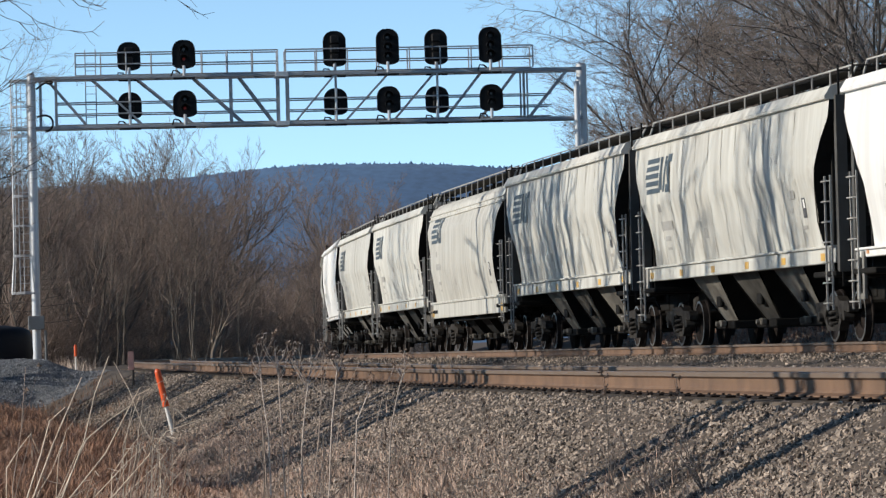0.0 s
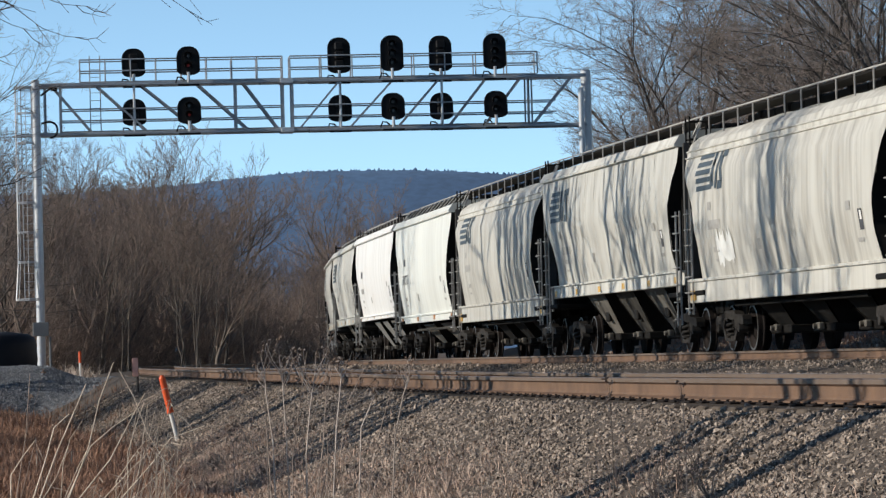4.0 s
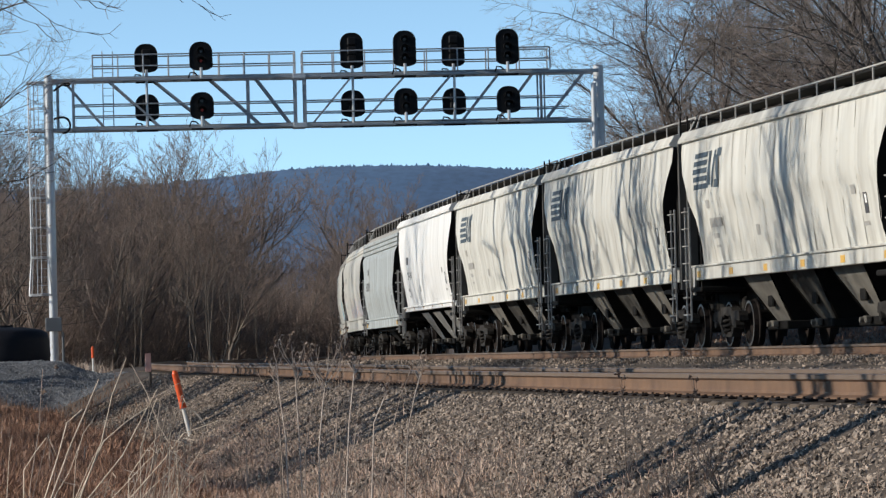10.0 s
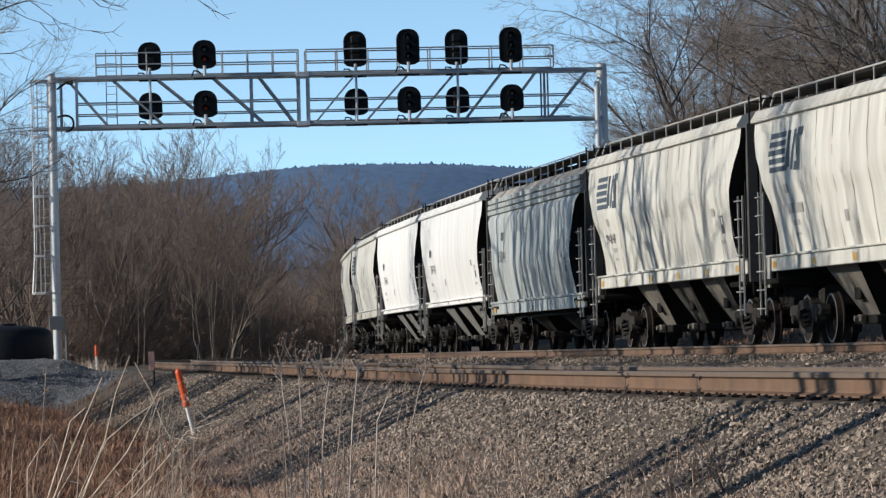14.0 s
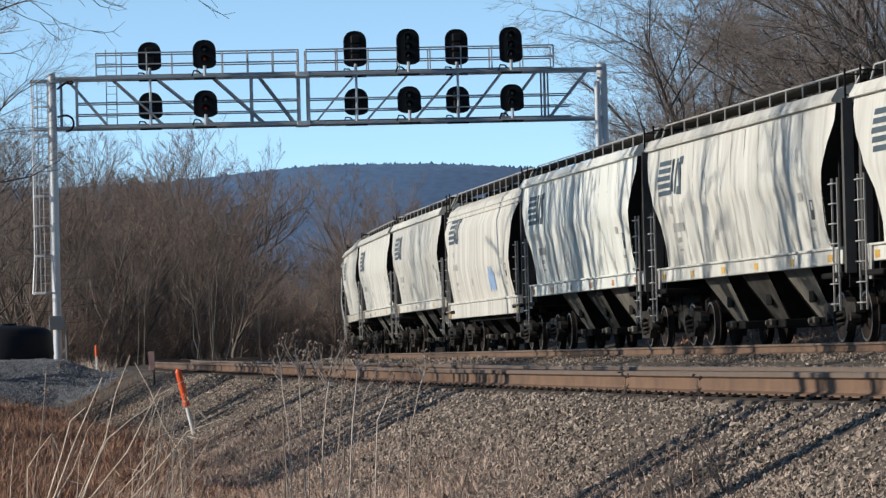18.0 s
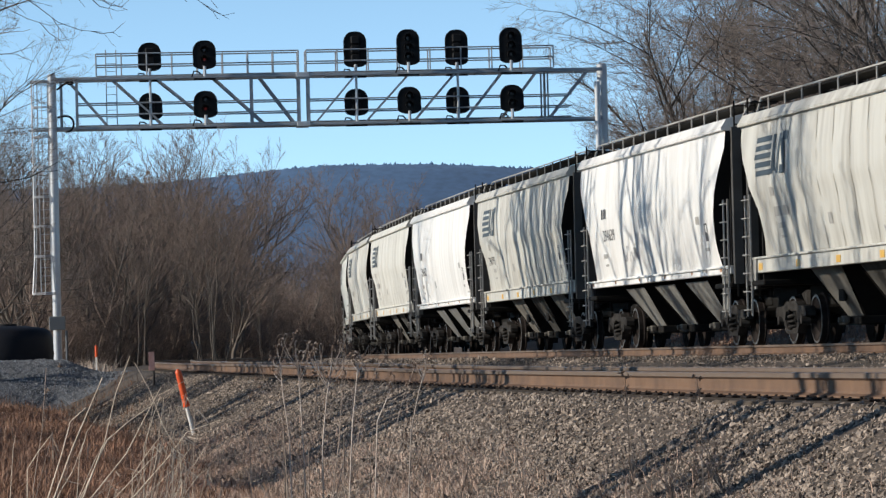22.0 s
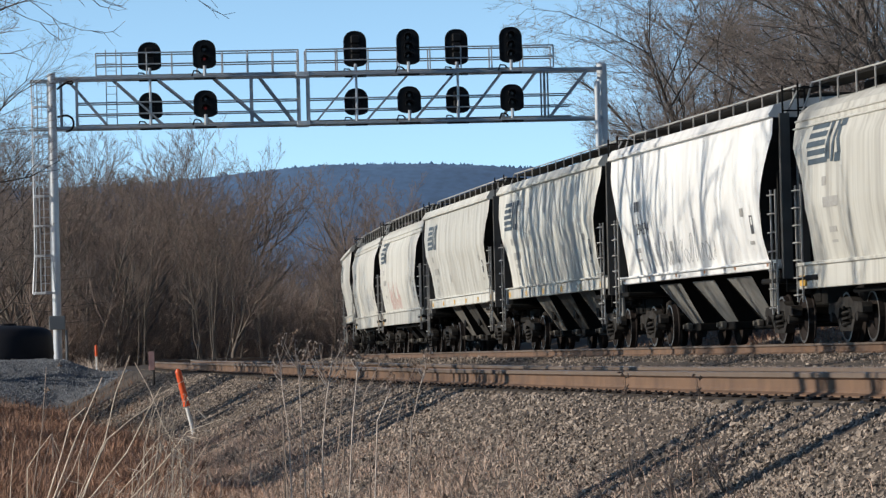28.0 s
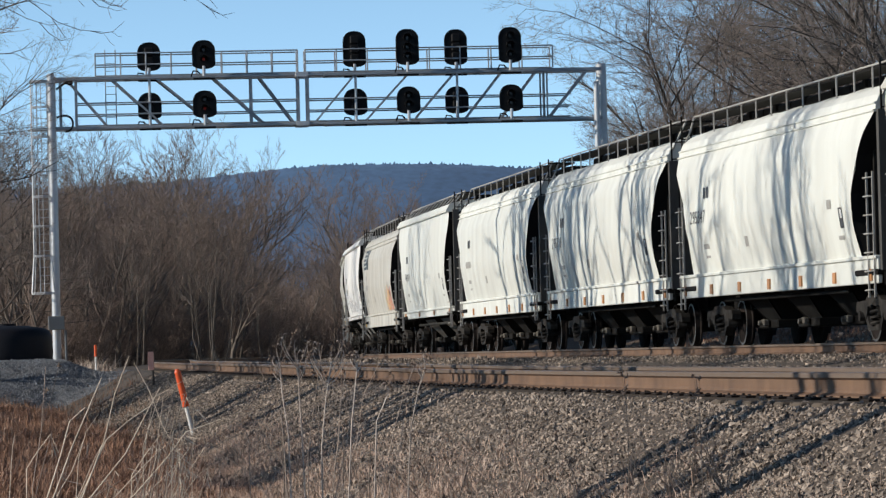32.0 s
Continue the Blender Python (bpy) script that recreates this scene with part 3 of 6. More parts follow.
        part("mount", Mesh().tube([(0, -0.1, -h / 2 - 0.30), (0, -0.1, -h / 2 + 0.1)], 0.06, 8), g, hb)
        if not facing and z < zt:
            part("mast", Mesh().tube([(0, -0.30, -h / 2 - 0.25), (0, -0.30, zt - z - 0.06)], 0.05, 8), g, hb)
        part("service_loop", Mesh().tube([(-0.5, 0, -h / 2 - 0.3), (-0.42, 0, -h / 2 - 0.08), (-0.25, 0, -h / 2 - 0.1), (-0.15, 0, -h / 2 - 0.2)], 0.03, 6), M["signal"], hb)
        part("platform", Mesh().slab(-0.42, -0.2, -h / 2 - 0.42, 0.42, 0.1, -h / 2 - 0.36, 0.01), M["signal"], hb)
    S = 0.0218
    for i, (px, hh) in enumerate(((267, 48), (363, 48), (630, 61), (722, 61), (810, 61), (904, 61))):
        x = (px - 94.5) * S * 1.0095
        facing = i % 2 == 1
        head(x, zt + 0.28 + hh * S / 2 + 0.02, 40 * S, (hh + 2) * S, facing, i == 1)
        head(x, zb + 0.30 + 47 * S / 2, 41 * S, 47 * S, facing, i == 1)


ground()
ballast()
tracks()
ridge()
gantry()


# ---- covered hopper cars ----
# local: x forward, y to the left, z up from the rail head
KINDS = {
    "three_bay": dict(L=16.7, eave=4.17, top=4.72, sill=(1.36, 1.64), waist=1.60, foot=1.36, shoulder=1.50, bays=3, skirt=False, braces=0),
    "white_bay": dict(L=16.4, eave=4.20, top=4.74, sill=(1.40, 1.54), waist=1.60, foot=1.40, shoulder=1.52, bays=3, skirt=False, braces=0),
    "skirted": dict(L=16.0, eave=3.84, top=4.72, sill=(0.98, 1.42), waist=1.60, foot=1.44, shoulder=1.46, bays=3, skirt=True, braces=0),
    "banded": dict(L=16.0, eave=3.66, top=4.72, sill=(0.98, 1.30), waist=1.60, foot=1.46, shoulder=1.50, bays=2, skirt=True, braces=0),
    "braced": dict(L=16.0, eave=4.18, top=4.74, sill=(1.12, 1.34), waist=1.60, foot=1.42, shoulder=1.52, bays=2, skirt=True, braces=1),
}


def half_width(k, z):
    lo = k["sill"][1]
    return float(np.interp(z, [lo, lo + 0.5, lo + 1.0, 2.95, 3.5, k["eave"]], [k["foot"], k["foot"] + 0.10, k["foot"] + 0.17, k["waist"], k["waist"] - 0.015, k["shoulder"]]))


def inset(k, z):
    lo = k["sill"][1]
    return float(np.interp(z, [lo, 2.0, 2.6, 3.2, 3.6, 3.85], [1.15, 1.30, 1.15, 0.70, 0.25, 0.0]))


SEAM = {"three_bay": 0.040, "white_bay": 0.02, "skirted": 0.02, "banded": 0.012, "braced": 0.02}


def kind_of(k):
    return next(n for n, v in KINDS.items() if v is k)


def shell(k):
    me = Mesh()
    lo, hi, h = k["sill"][1], k["eave"], k["L"] / 2
    zs = list(np.linspace(lo, hi, 16))
    n = 113
    for side in (1, -1):
        rows = []
        for z in zs:
            e = h - inset(k, z)
            row = []
            for i in range(n):
                u = -1 + 2 * i / (n - 1)
                x = u * e
                seam = (x / 1.18) % 1.0
                w = half_width(k, z) - SEAM[kind_of(k)] * max(0.0, 1 - 9 * min(seam, 1 - seam)) * math.sin(math.pi * (z - lo) / (hi - lo)) + 0.007 * noise.noise((x * 0.9, z * 1.1, side * 5.0))
                row.append((x, side * w, z))
            rows.append(row if side < 0 else row[::-1])
        me.grid(rows)
    return me


def end_sheet(k, way):
    me = Mesh()
    lo, hi, h = k["sill"][1], k["eave"], k["L"] / 2
    rows = []
    for z in np.linspace(lo, hi, 12):
        e, w = h - inset(k, z), half_width(k, z)
        rows.append([(way * (e - 0.01), y, z) for y in (-w * way, 0, w * way)])
    return me.grid(rows)


def roof(k):
    me = Mesh()
    h, w, z = k["L"] / 2, k["shoulder"], k["eave"]
    round_top = k["skirt"] and not k["braces"]
    if k["eave"] < 3.7:
        prof = [(w - 0.05, z), (w - 0.05, z + 0.44), (w - 0.1, z + 0.5), (w - 0.28, z + 0.66), (w - 0.62, z + 0.76), (0, z + 0.80)]
    elif round_top:
        prof = [(w, z), (w + 0.03, z + 0.01), (w + 0.03, z + 0.03), (w - 0.02, z + 0.05), (w - 0.025, z + 0.13), (w + 0.0, z + 0.14), (w - 0.0, z + 0.16), (w - 0.05, z + 0.18), (w - 0.10, z + 0.30), (w - 0.28, z + 0.46), (w - 0.62, z + 0.57), (0, z + 0.60)]
    else:
        prof = [(w - 0.02, z - 0.03), (w + 0.085, z - 0.02), (w + 0.09, z + 0.03), (w + 0.06, z + 0.07), (w - 0.02, z + 0.20), (w - 0.38, z + 0.30), (0, z + 0.36)]
    ring = prof + [(-a, b) for a, b in prof[-2::-1]]
    rows = []
    for x in np.linspace(-h, h, 30):
        d = 0.018 if int((x + h) / 1.2) % 2 else 0.0
        rows.append([(x, y, b - (d if abs(y) < 1.2 else 0)) for y, b in ring])
    me.grid(rows)
    for s, r in ((-1, rows[0]), (1, rows[-1])):
        me.add(r, [tuple(range(len(r)))[:: s]])
    return me


def wheelset_mesh():
    me = Mesh()
    R = 0.457
    for s in (1, -1):
        prof = [(0.66, 0.10), (0.66, 0.36), (0.685, R + 0.028), (0.715, R + 0.028), (0.73, R), (0.83, R - 0.006), (0.835, R - 0.05), (0.80, R - 0.075), (0.77, 0.25), (0.83, 0.14), (0.83, 0.09)]
        rows = [[(r * math.cos(t), s * y, r * math.sin(t)) for y, r in prof] for t in np.linspace(0, 2 * math.pi, 25)]
        me.grid(rows)
        me.add([(0.09 * math.cos(t), s * 0.83, 0.09 * math.sin(t)) for t in np.linspace(0, 2 * math.pi, 9)[:-1]], [tuple(range(8))])
    me.tube([(0, -1.02, 0), (0, 1.02, 0)], 0.085, 10)
    return me


def build_truck(parent, x):
    tr = part("truck", Mesh().slab(-0.18, -1.05, 0.42, 0.18, 1.05, 0.72, 0.04).tube([(0, 0, 0.7), (0, 0, 0.95)], 0.2, 12), M["black"], parent, at=Matrix.Translation((x, 0, 0)))
    for s in (1, -1):
        y = s * 1.0
        me = Mesh()
        top = [(-1.18, 0.62), (-1.12, 0.70), (-0.55, 0.72), (-0.38, 0.80), (0.38, 0.80), (0.55, 0.72), (1.12, 0.70), (1.18, 0.62), (1.18, 0.52), (0.72, 0.52), (0.52, 0.40), (0.40, 0.62), (-0.40, 0.62), (-0.52, 0.40), (-0.72, 0.52), (-1.18, 0.52)]
        me.prism(top, y - 0.09, y + 0.09)
        low = [(-0.72, 0.54), (-0.42, 0.20), (0.42, 0.20), (0.72, 0.54), (0.58, 0.56), (0.34, 0.30), (-0.34, 0.30), (-0.58, 0.56)]
        me.prism(low, y - 0.08, y + 0.08)
        part("side_frame", me, M["truck"], tr)
        pts = [(0.11 * math.cos(t), y + 0.02 * s + 0.11 * math.sin(t), 0.29 + 0.05 * t / math.pi) for t in np.linspace(0, 6.6 * math.pi, 50)]
        part("spring", Mesh().tube(pts, 0.03, 5), M["truck"], tr)
        for dx in (-0.89, 0.89):
            part("bearing_cap", Mesh().tube([(dx, y - 0.05 * s, 0.457), (dx, y + 0.12 * s, 0.457)], [0.11, 0.085], 12), M["truck"], tr)
    for i, dx in enumerate((-0.89, 0.89)):
        w = part("wheelset", WHEELSET, None, tr, at=Matrix.Translation((dx, 0, 0.457)))
        w["axle"] = i
    return tr


WHEELSET = wheelset_mesh().data("wheelset", M["wheel"])
WHEELSET.materials.append(M["steel"])
for poly in WHEELSET.polygons:
    c = math.hypot(poly.center.x, poly.center.z)
    if c > 0.40 and abs(poly.center.y) > 0.829:
        poly.material_index = 1


def ladder_part(parent, x, y, z0, z1, w, rungs, mat, name="ladder", along="x"):
    me = Mesh()
    a = (w / 2, 0) if along == "x" else (0, w / 2)
    for s in (-1, 1):
        me.box(x + s * a[0] - 0.016, y + s * a[1] - 0.016, z0, x + s * a[0] + 0.016, y + s * a[1] + 0.016, z1)
    for z in np.linspace(z0 + 0.12, z1 - 0.1, rungs):
        if along == "x":
            me.tube([(x - w / 2, y, z), (x - w / 2 + 0.02, y + 0.07 * (1 if y > 0 else -1), z), (x + w / 2 - 0.02, y + 0.07 * (1 if y > 0 else -1), z), (x + w / 2, y, z)], 0.015, 5)
        else:
            me.tube([(x, y - w / 2, z), (x, y + w / 2, z)], 0.015, 5)
    return part(name, me, mat, parent)


def side_quad(k, x0, x1, z0, z1, lift=0.006, skew=0.0, n=2):
    """A patch that lies on the left side of a car between x0 and x1, z0 and z1."""
    me = Mesh()
    rows = []
    m = max(2, int((z1 - z0) / 0.15) + 2)
    for z in np.linspace(z0, z1, m):
        dx = skew * (z - z0)
        rows.append([(x + dx, half_width(k, z) + lift, z) for x in np.linspace(x1, x0, n)])
    return me.grid(rows)


def build_car(kind, paint, label):
    k = KINDS[kind]
    L, h = k["L"], k["L"] / 2
    root = tagged(new("covered_hopper_car"), label, "rail car", "cars of the train")
    P = M[paint]
    part("body", shell(k), P, root, smooth=True)
    # end sheets take the gap's shade as their own dark colour
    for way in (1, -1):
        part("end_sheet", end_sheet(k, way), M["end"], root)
    if kind == "banded":
        for s in (1, -1):
            for i in range(3):
                z = k["eave"] + 0.02 + 0.15 * i
                y = k["shoulder"] + 0.02 - 0.008 * i
                part("eave_rib", Mesh().slab(-h, min(s * (y - 0.1), s * (y + 0.02)), z, h, max(s * (y - 0.1), s * (y + 0.02)), z + 0.12, 0.012), P, root)
    rf = part("roof", roof(k), M["roof"] if kind == "banded" else P, root)
    lo, hi = k["sill"]
    if kind == "three_bay":
        # grime along the weld seams between the side panels
        for i in range(-5, 6):
            rows = []
            for z in np.linspace(hi + 0.03, k["eave"] - 0.06, 9):
                w = half_width(k, z) - SEAM[kind] * math.sin(math.pi * (z - hi) / (k["eave"] - hi)) + 0.012
                rows.append([(1.18 * i + 0.016, w, z), (1.18 * i - 0.016, w, z)])
            part("weld_seam", Mesh().grid(rows), M["seam"], root)
    for s in (1, -1):
        y = s * k["foot"]
        if k["skirt"]:
            me = Mesh().slab(-h + 0.02, min(y - 0.05 * s, y + 0.03 * s), lo, h - 0.02, max(y - 0.05 * s, y + 0.03 * s), hi + 0.01, 0.012)
            me.slab(-h + 0.02, min(y - 0.05 * s, y + 0.07 * s), hi - 0.03, h - 0.02, max(y - 0.05 * s, y + 0.07 * s), hi + 0.03, 0.01)
        else:
            me = Mesh().slab(-h + 0.25, min(y - 0.10 * s, y + 0.05 * s), lo, h - 0.25, max(y - 0.10 * s, y + 0.05 * s), hi, 0.012)
            me.slab(-h + 0.25, min(y - 0.10 * s, y + 0.10 * s), hi - 0.02, h - 0.25, max(y - 0.10 * s, y + 0.10 * s), hi + 0.02, 0.008)
        sill = part("side_sill", me, P, root)
        # reflectors and corner brackets
        cols = np.linspace(-h + 1.1, h - 0.9, {"banded": 2, "braced": 4}.get(kind, 6)) if s > 0 and kind != "skirted" else ()
        if s > 0 and kind == "skirted":
            cols = np.linspace(-h + 0.45, h - 0.45, 7) if paint == "pale" else (-h + 0.45, h - 0.45)
        for x in cols:
            ww = 0.30 if kind != "white_bay" else 0.14
            if kind == "skirted":
                ww = 0.42 if abs(x) > h - 0.5 and paint != "pale" else 0.20
            part("reflector", Mesh().box(x - ww / 2, min(y + 0.03 * s, y + 0.058 * s), lo + 0.05, x + ww / 2, max(y + 0.03 * s, y + 0.058 * s), min(lo + (0.18 if kind != "skirted" else 0.24), hi - 0.03)), M["amber"] if paint in ("white", "pale") else M["yellow"], sill)
        for way in (1, -1):
            x = way * (h - 0.55)
            if kind == "white_bay":
                me = Mesh().slab(x - 0.20, min(y + 0.03 * s, y + 0.09 * s), lo - 0.62, x - 0.10, max(y + 0.03 * s, y + 0.09 * s), lo + 0.1, 0.01)
                me.slab(x + 0.16, min(y + 0.03 * s, y + 0.09 * s), lo - 0.62, x + 0.26, max(y + 0.03 * s, y + 0.09 * s), lo + 0.1, 0.01)
                me.slab(x - 0.20, min(y + 0.03 * s, y + 0.09 * s), lo - 0.70, x + 0.26, max(y + 0.03 * s, y + 0.09 * s), lo - 0.60, 0.01)
                part("corner_step", me, M["bay"], root)
            elif not k["skirt"]:
                part("corner_bracket", Mesh().prism([(x - 0.12, lo + 0.28), (x + 0.12, lo + 0.28), (x + 0.10, lo - 0.30), (x - 0.06, lo - 0.30)], min(y + 0.055 * s, y + 0.09 * s), max(y + 0.055 * s, y + 0.09 * s)), P if kind == "white_bay" else M["rung"], root)
    # running boards on posts along the roof edge
    zt, ze = k["top"], k["eave"]
    for s in (1, -1):
        y = s * 1.05
        me = Mesh().box(-h - 0.25, y - 0.015, zt - 0.006, h + 0.25, y + 0.015, zt + 0.020)
        part("grating", Mesh().box(-h - 0.25, min(y - s * 0.55, y - s * 0.03), zt - 0.06, h + 0.25, max(y - s * 0.55, y - s * 0.03), zt - 0.02), M["black"], root)
        for x in np.linspace(-h + 0.35, h - 0.35, 13):
            if k["braces"]:
                me.tube([(x, y + 0.42 * s, ze + 0.08), (x + 0.0, y, zt)], 0.024, 4)
            else:
                me.box(x - 0.019, y - 0.012, min(ze + 0.20, zt - 0.40), x + 0.019, y + 0.012, zt)
        for way in (1, -1):
            me.tube([(way * (h + 0.24), y, zt), (way * (h + 0.10), y + 0.12 * s, zt - 0.28), (way * (h + 0.02), y + 0.28 * s, zt - 0.62)], 0.022, 5)
        part("running_board", me, M["rung"], root, "grated walkway on posts along the roof")
    # hatches are black because the shade behind the walkway is in their colour
    for i, x in enumerate(np.linspace(-h + 1.0, h - 1.0, 7)[:-1]):
        d = (2 * h - 2.0) / 6
        me = Mesh().slab(x + 0.02, -0.42, zt - 0.22, x + d - 0.02, 0.42, zt - 0.06, 0.03)
        me.slab(x + d * 0.45, -0.47, zt - 0.2, x + d * 0.55, 0.47, zt - 0.03, 0.015)
        part("hatch_cover", me, M["black"], rf)
    # ends: platform, posts, ladders, end ladder, crossover, coupler
    for way in (1, -1):
        e = way * (h + 0.02)
        part("end_platform", Mesh().slab(min(e - way * 1.5, e), -1.5, 1.12, max(e - way * 1.5, e), 1.5, 1.22, 0.02), M["black"], root)
        part("center_sill", Mesh().slab(min(e - way * 2.6, e + way * 0.1), -0.22, 0.72, max(e - way * 2.6, e + way * 0.1), 0.22, 1.12, 0.02), M["black"], root)
        # posts, panels and end ladder are darkened for the same shaded gap
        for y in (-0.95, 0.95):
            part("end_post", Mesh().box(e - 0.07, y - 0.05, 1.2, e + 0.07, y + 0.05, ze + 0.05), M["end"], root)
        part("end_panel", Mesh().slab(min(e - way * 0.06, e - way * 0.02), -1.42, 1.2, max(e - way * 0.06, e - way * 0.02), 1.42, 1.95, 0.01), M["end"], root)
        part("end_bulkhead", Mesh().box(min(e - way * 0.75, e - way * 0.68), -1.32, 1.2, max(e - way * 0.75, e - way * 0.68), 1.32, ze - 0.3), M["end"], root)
        part("end_stake", Mesh().box(e - 0.08, 1.24, 1.2, e + 0.08, 1.42, ze + 0.04), M["stake"], root)
        for s in (1, -1):
            ladder_part(root, way * (h - 0.30), s * 1.50, 0.55 if not k["skirt"] else 0.75, 2.85, 0.40, 7, M["rung"])
        ladder_part(root, e + way * 0.06, 1.15, 0.95, zt + 0.0, 0.42, 11, M["end"], "end_ladder", "y")
        part("crossover", Mesh().slab(min(e, e + way * 0.3), -0.9, 1.18, max(e, e + way * 0.3), 0.9, 1.22, 0.01), M["rung"], root)
        cp = Mesh().slab(min(e, e + way * 0.55), -0.12, 0.76, max(e, e + way * 0.55), 0.12, 1.0, 0.03)
        cp.slab(min(e + way * 0.42, e + way * 0.70), -0.2, 0.7, max(e + way * 0.42, e + way * 0.70), 0.2, 1.04, 0.06)
        part("coupler", cp, M["truck"], root)
        part("air_hose", Mesh().tube([(e + way * 0.2, 0.35, 0.85), (e + way * 0.35, 0.38, 0.5), (e + way * 0.6, 0.3, 0.35), (e + way * 0.75, 0.1, 0.45)], 0.03, 6), M["black"], root)
    part("brake_wheel", Mesh().tube([(-h - 0.16 + 0.0 * t, 0.55 + 0.27 * math.cos(t), 2.3 + 0.27 * math.sin(t)) for t in np.linspace(0, 2 * math.pi, 17)], 0.02, 5, False).tube([(-h - 0.16, 0.28, 2.3), (-h - 0.16, 0.82, 2.3)], 0.015, 4).tube([(-h - 0.16, 0.55, 2.03), (-h - 0.16, 0.55, 2.57)], 0.015, 4), M["rung"], root)
    # hoppers between the trucks
    nb = k["bays"]
    span = (h - 3.05) * 2
    bl = span / nb
    zlo = 0.46
    ztop = k["sill"][1] - 0.02
    for i in range(nb):
        xc = -span / 2 + bl * (i + 0.5)
        a, c = bl / 2 - 0.02, 0.70
        wt, wb = k["foot"] - 0.06, 0.52
        yb = 0.60
        # side sheets, wide at the top and narrow at the gate; slope sheets across
        for s in (1, -1):
            me = Mesh()
            q = 0.18 if not k["skirt"] else 0.3
            me.add([(xc - a * 0.66, s * (wt + q * (yb - wt)), ztop + q * (zlo - ztop)), (xc + a * 0.66, s * (wt + q * (yb - wt)), ztop + q * (zlo - ztop)), (xc + 0.52, s * yb, zlo), (xc - 0.52, s * yb, zlo)], [(0, 1, 2, 3) if s > 0 else (3, 2, 1, 0)])
            # shade behind the deep skirts is put in as black sheets
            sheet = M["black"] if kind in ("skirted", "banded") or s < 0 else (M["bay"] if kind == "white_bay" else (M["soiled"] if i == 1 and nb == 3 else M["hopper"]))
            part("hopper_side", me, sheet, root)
        if kind == "three_bay":
            ym = wt + (yb - wt) * 0.62 + 0.02
            zm = ztop + (zlo - ztop) * 0.62
            part("vibrator_bracket", Mesh().slab(xc - 0.28, ym - 0.05, zm - 0.15, xc + 0.10, ym + 0.02, zm + 0.15, 0.02), M["black"], root)
        # slope sheets are black to stand for the shade between the bays
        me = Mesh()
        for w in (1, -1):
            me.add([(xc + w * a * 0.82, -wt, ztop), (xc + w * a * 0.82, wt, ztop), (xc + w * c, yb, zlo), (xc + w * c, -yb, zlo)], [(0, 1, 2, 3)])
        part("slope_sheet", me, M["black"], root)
        gt = Mesh().slab(xc - c - 0.1, -0.75, zlo - 0.14, xc + c + 0.1, 0.75, zlo + 0.02, 0.02)
        gt.tube([(xc - 0.1, -0.95, zlo - 0.04), (xc - 0.1, 0.95, zlo - 0.04)], 0.04, 8)
        ga = part("outlet_gate", gt, M["black"], root)
        part("gate_cap", Mesh().slab(xc - 0.24, 0.78, zlo - 0.10, xc + 0.02, 0.90, zlo + 0.03, 0.02).tube([(xc - 0.1, 0.88, zlo - 0.04), (xc - 0.1, 0.97, zlo - 0.04)], 0.05, 8), M["hopper"], ga)
    if k["skirt"]:
        part("pipe", Mesh().tube([(-h + 3, 1.2, 0.9), (h - 3, 1.2, 0.9)], 0.04, 8), M["soiled"] if k["braces"] else M["black"], root)
    part("center_beam", Mesh().slab(-h + 2, -0.25, 0.78, h - 2, 0.25, 1.15, 0.02), M["black"], root)
    # black block added only to stand for the shade under the body
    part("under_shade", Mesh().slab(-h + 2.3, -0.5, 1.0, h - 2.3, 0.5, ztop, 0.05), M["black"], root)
    for way in (1, -1):
        build_truck(root, way * (h - 1.85))
    return root


def emblem(root, kind, x=None):
    """A striped block and a slanted block in faded navy."""
    k = KINDS[kind]
    x1 = k["L"] / 2 - (1.35 if x is None else x)
    z0, z1 = 3.14, 3.86
    H = z1 - z0
    e = part("emblem", side_quad(k, x1 - 1.46, x1 - 1.29, z0, z1, skew=-0.30), M["ink"], root, "faded navy striped emblem")
    for i in range(5):
        z = z0 + i * (H - 0.10) / 4
        part("stripe", side_quad(k, x1 - 1.30, x1 - 0.05 * abs(i - 2), z, z + 0.10, skew=-0.30), M["ink"], e)
    part("stroke", side_quad(k, x1 - 1.64, x1 - 1.44, z0 + 0.05, z1, skew=0.02), M["ink"], e)
    part("stroke", side_quad(k, x1 - 1.86, x1 - 1.70, z0, z1, skew=-0.30), M["ink"], e)
    for z, w, at in ((z0 - 0.02, 0.40, 1.96), (z0 + 0.58, 0.40, 1.96)):
        part("stroke", side_quad(k, x1 - at - w - 0.30 * (z - z0), x1 - at - 0.30 * (z - z0), z, z + 0.16, skew=-0.30), M["ink"], e)
    part("stroke", side_quad(k, x1 - 2.42, x1 - 2.20, z0 + 0.12, z0 + 0.62, skew=0.34), M["ink"], e)


def stencil(root, kind, text, x, z, size):
    """A road number on the left side, painted with the built-in letters."""
    k = KINDS[kind]
    cu = bpy.data.curves.new("lettering", "FONT")
    cu.body, cu.size, cu.space_character = text, size, 1.12
    ob = new("lettering", cu)
    me = bpy.data.meshes.new_from_object(ob.evaluated_get(bpy.context.evaluated_depsgraph_get()))
    bpy.data.objects.remove(ob)
    for v in me.vertices:
        px, pz = x - v.co.x * 1.2, z + v.co.y
        v.co = (px, half_width(k, pz) + 0.008, pz)
    me.materials.clear()
    me.materials.append(M["mark"])
    part("road_number", me, None, root, "black stencilled road number")


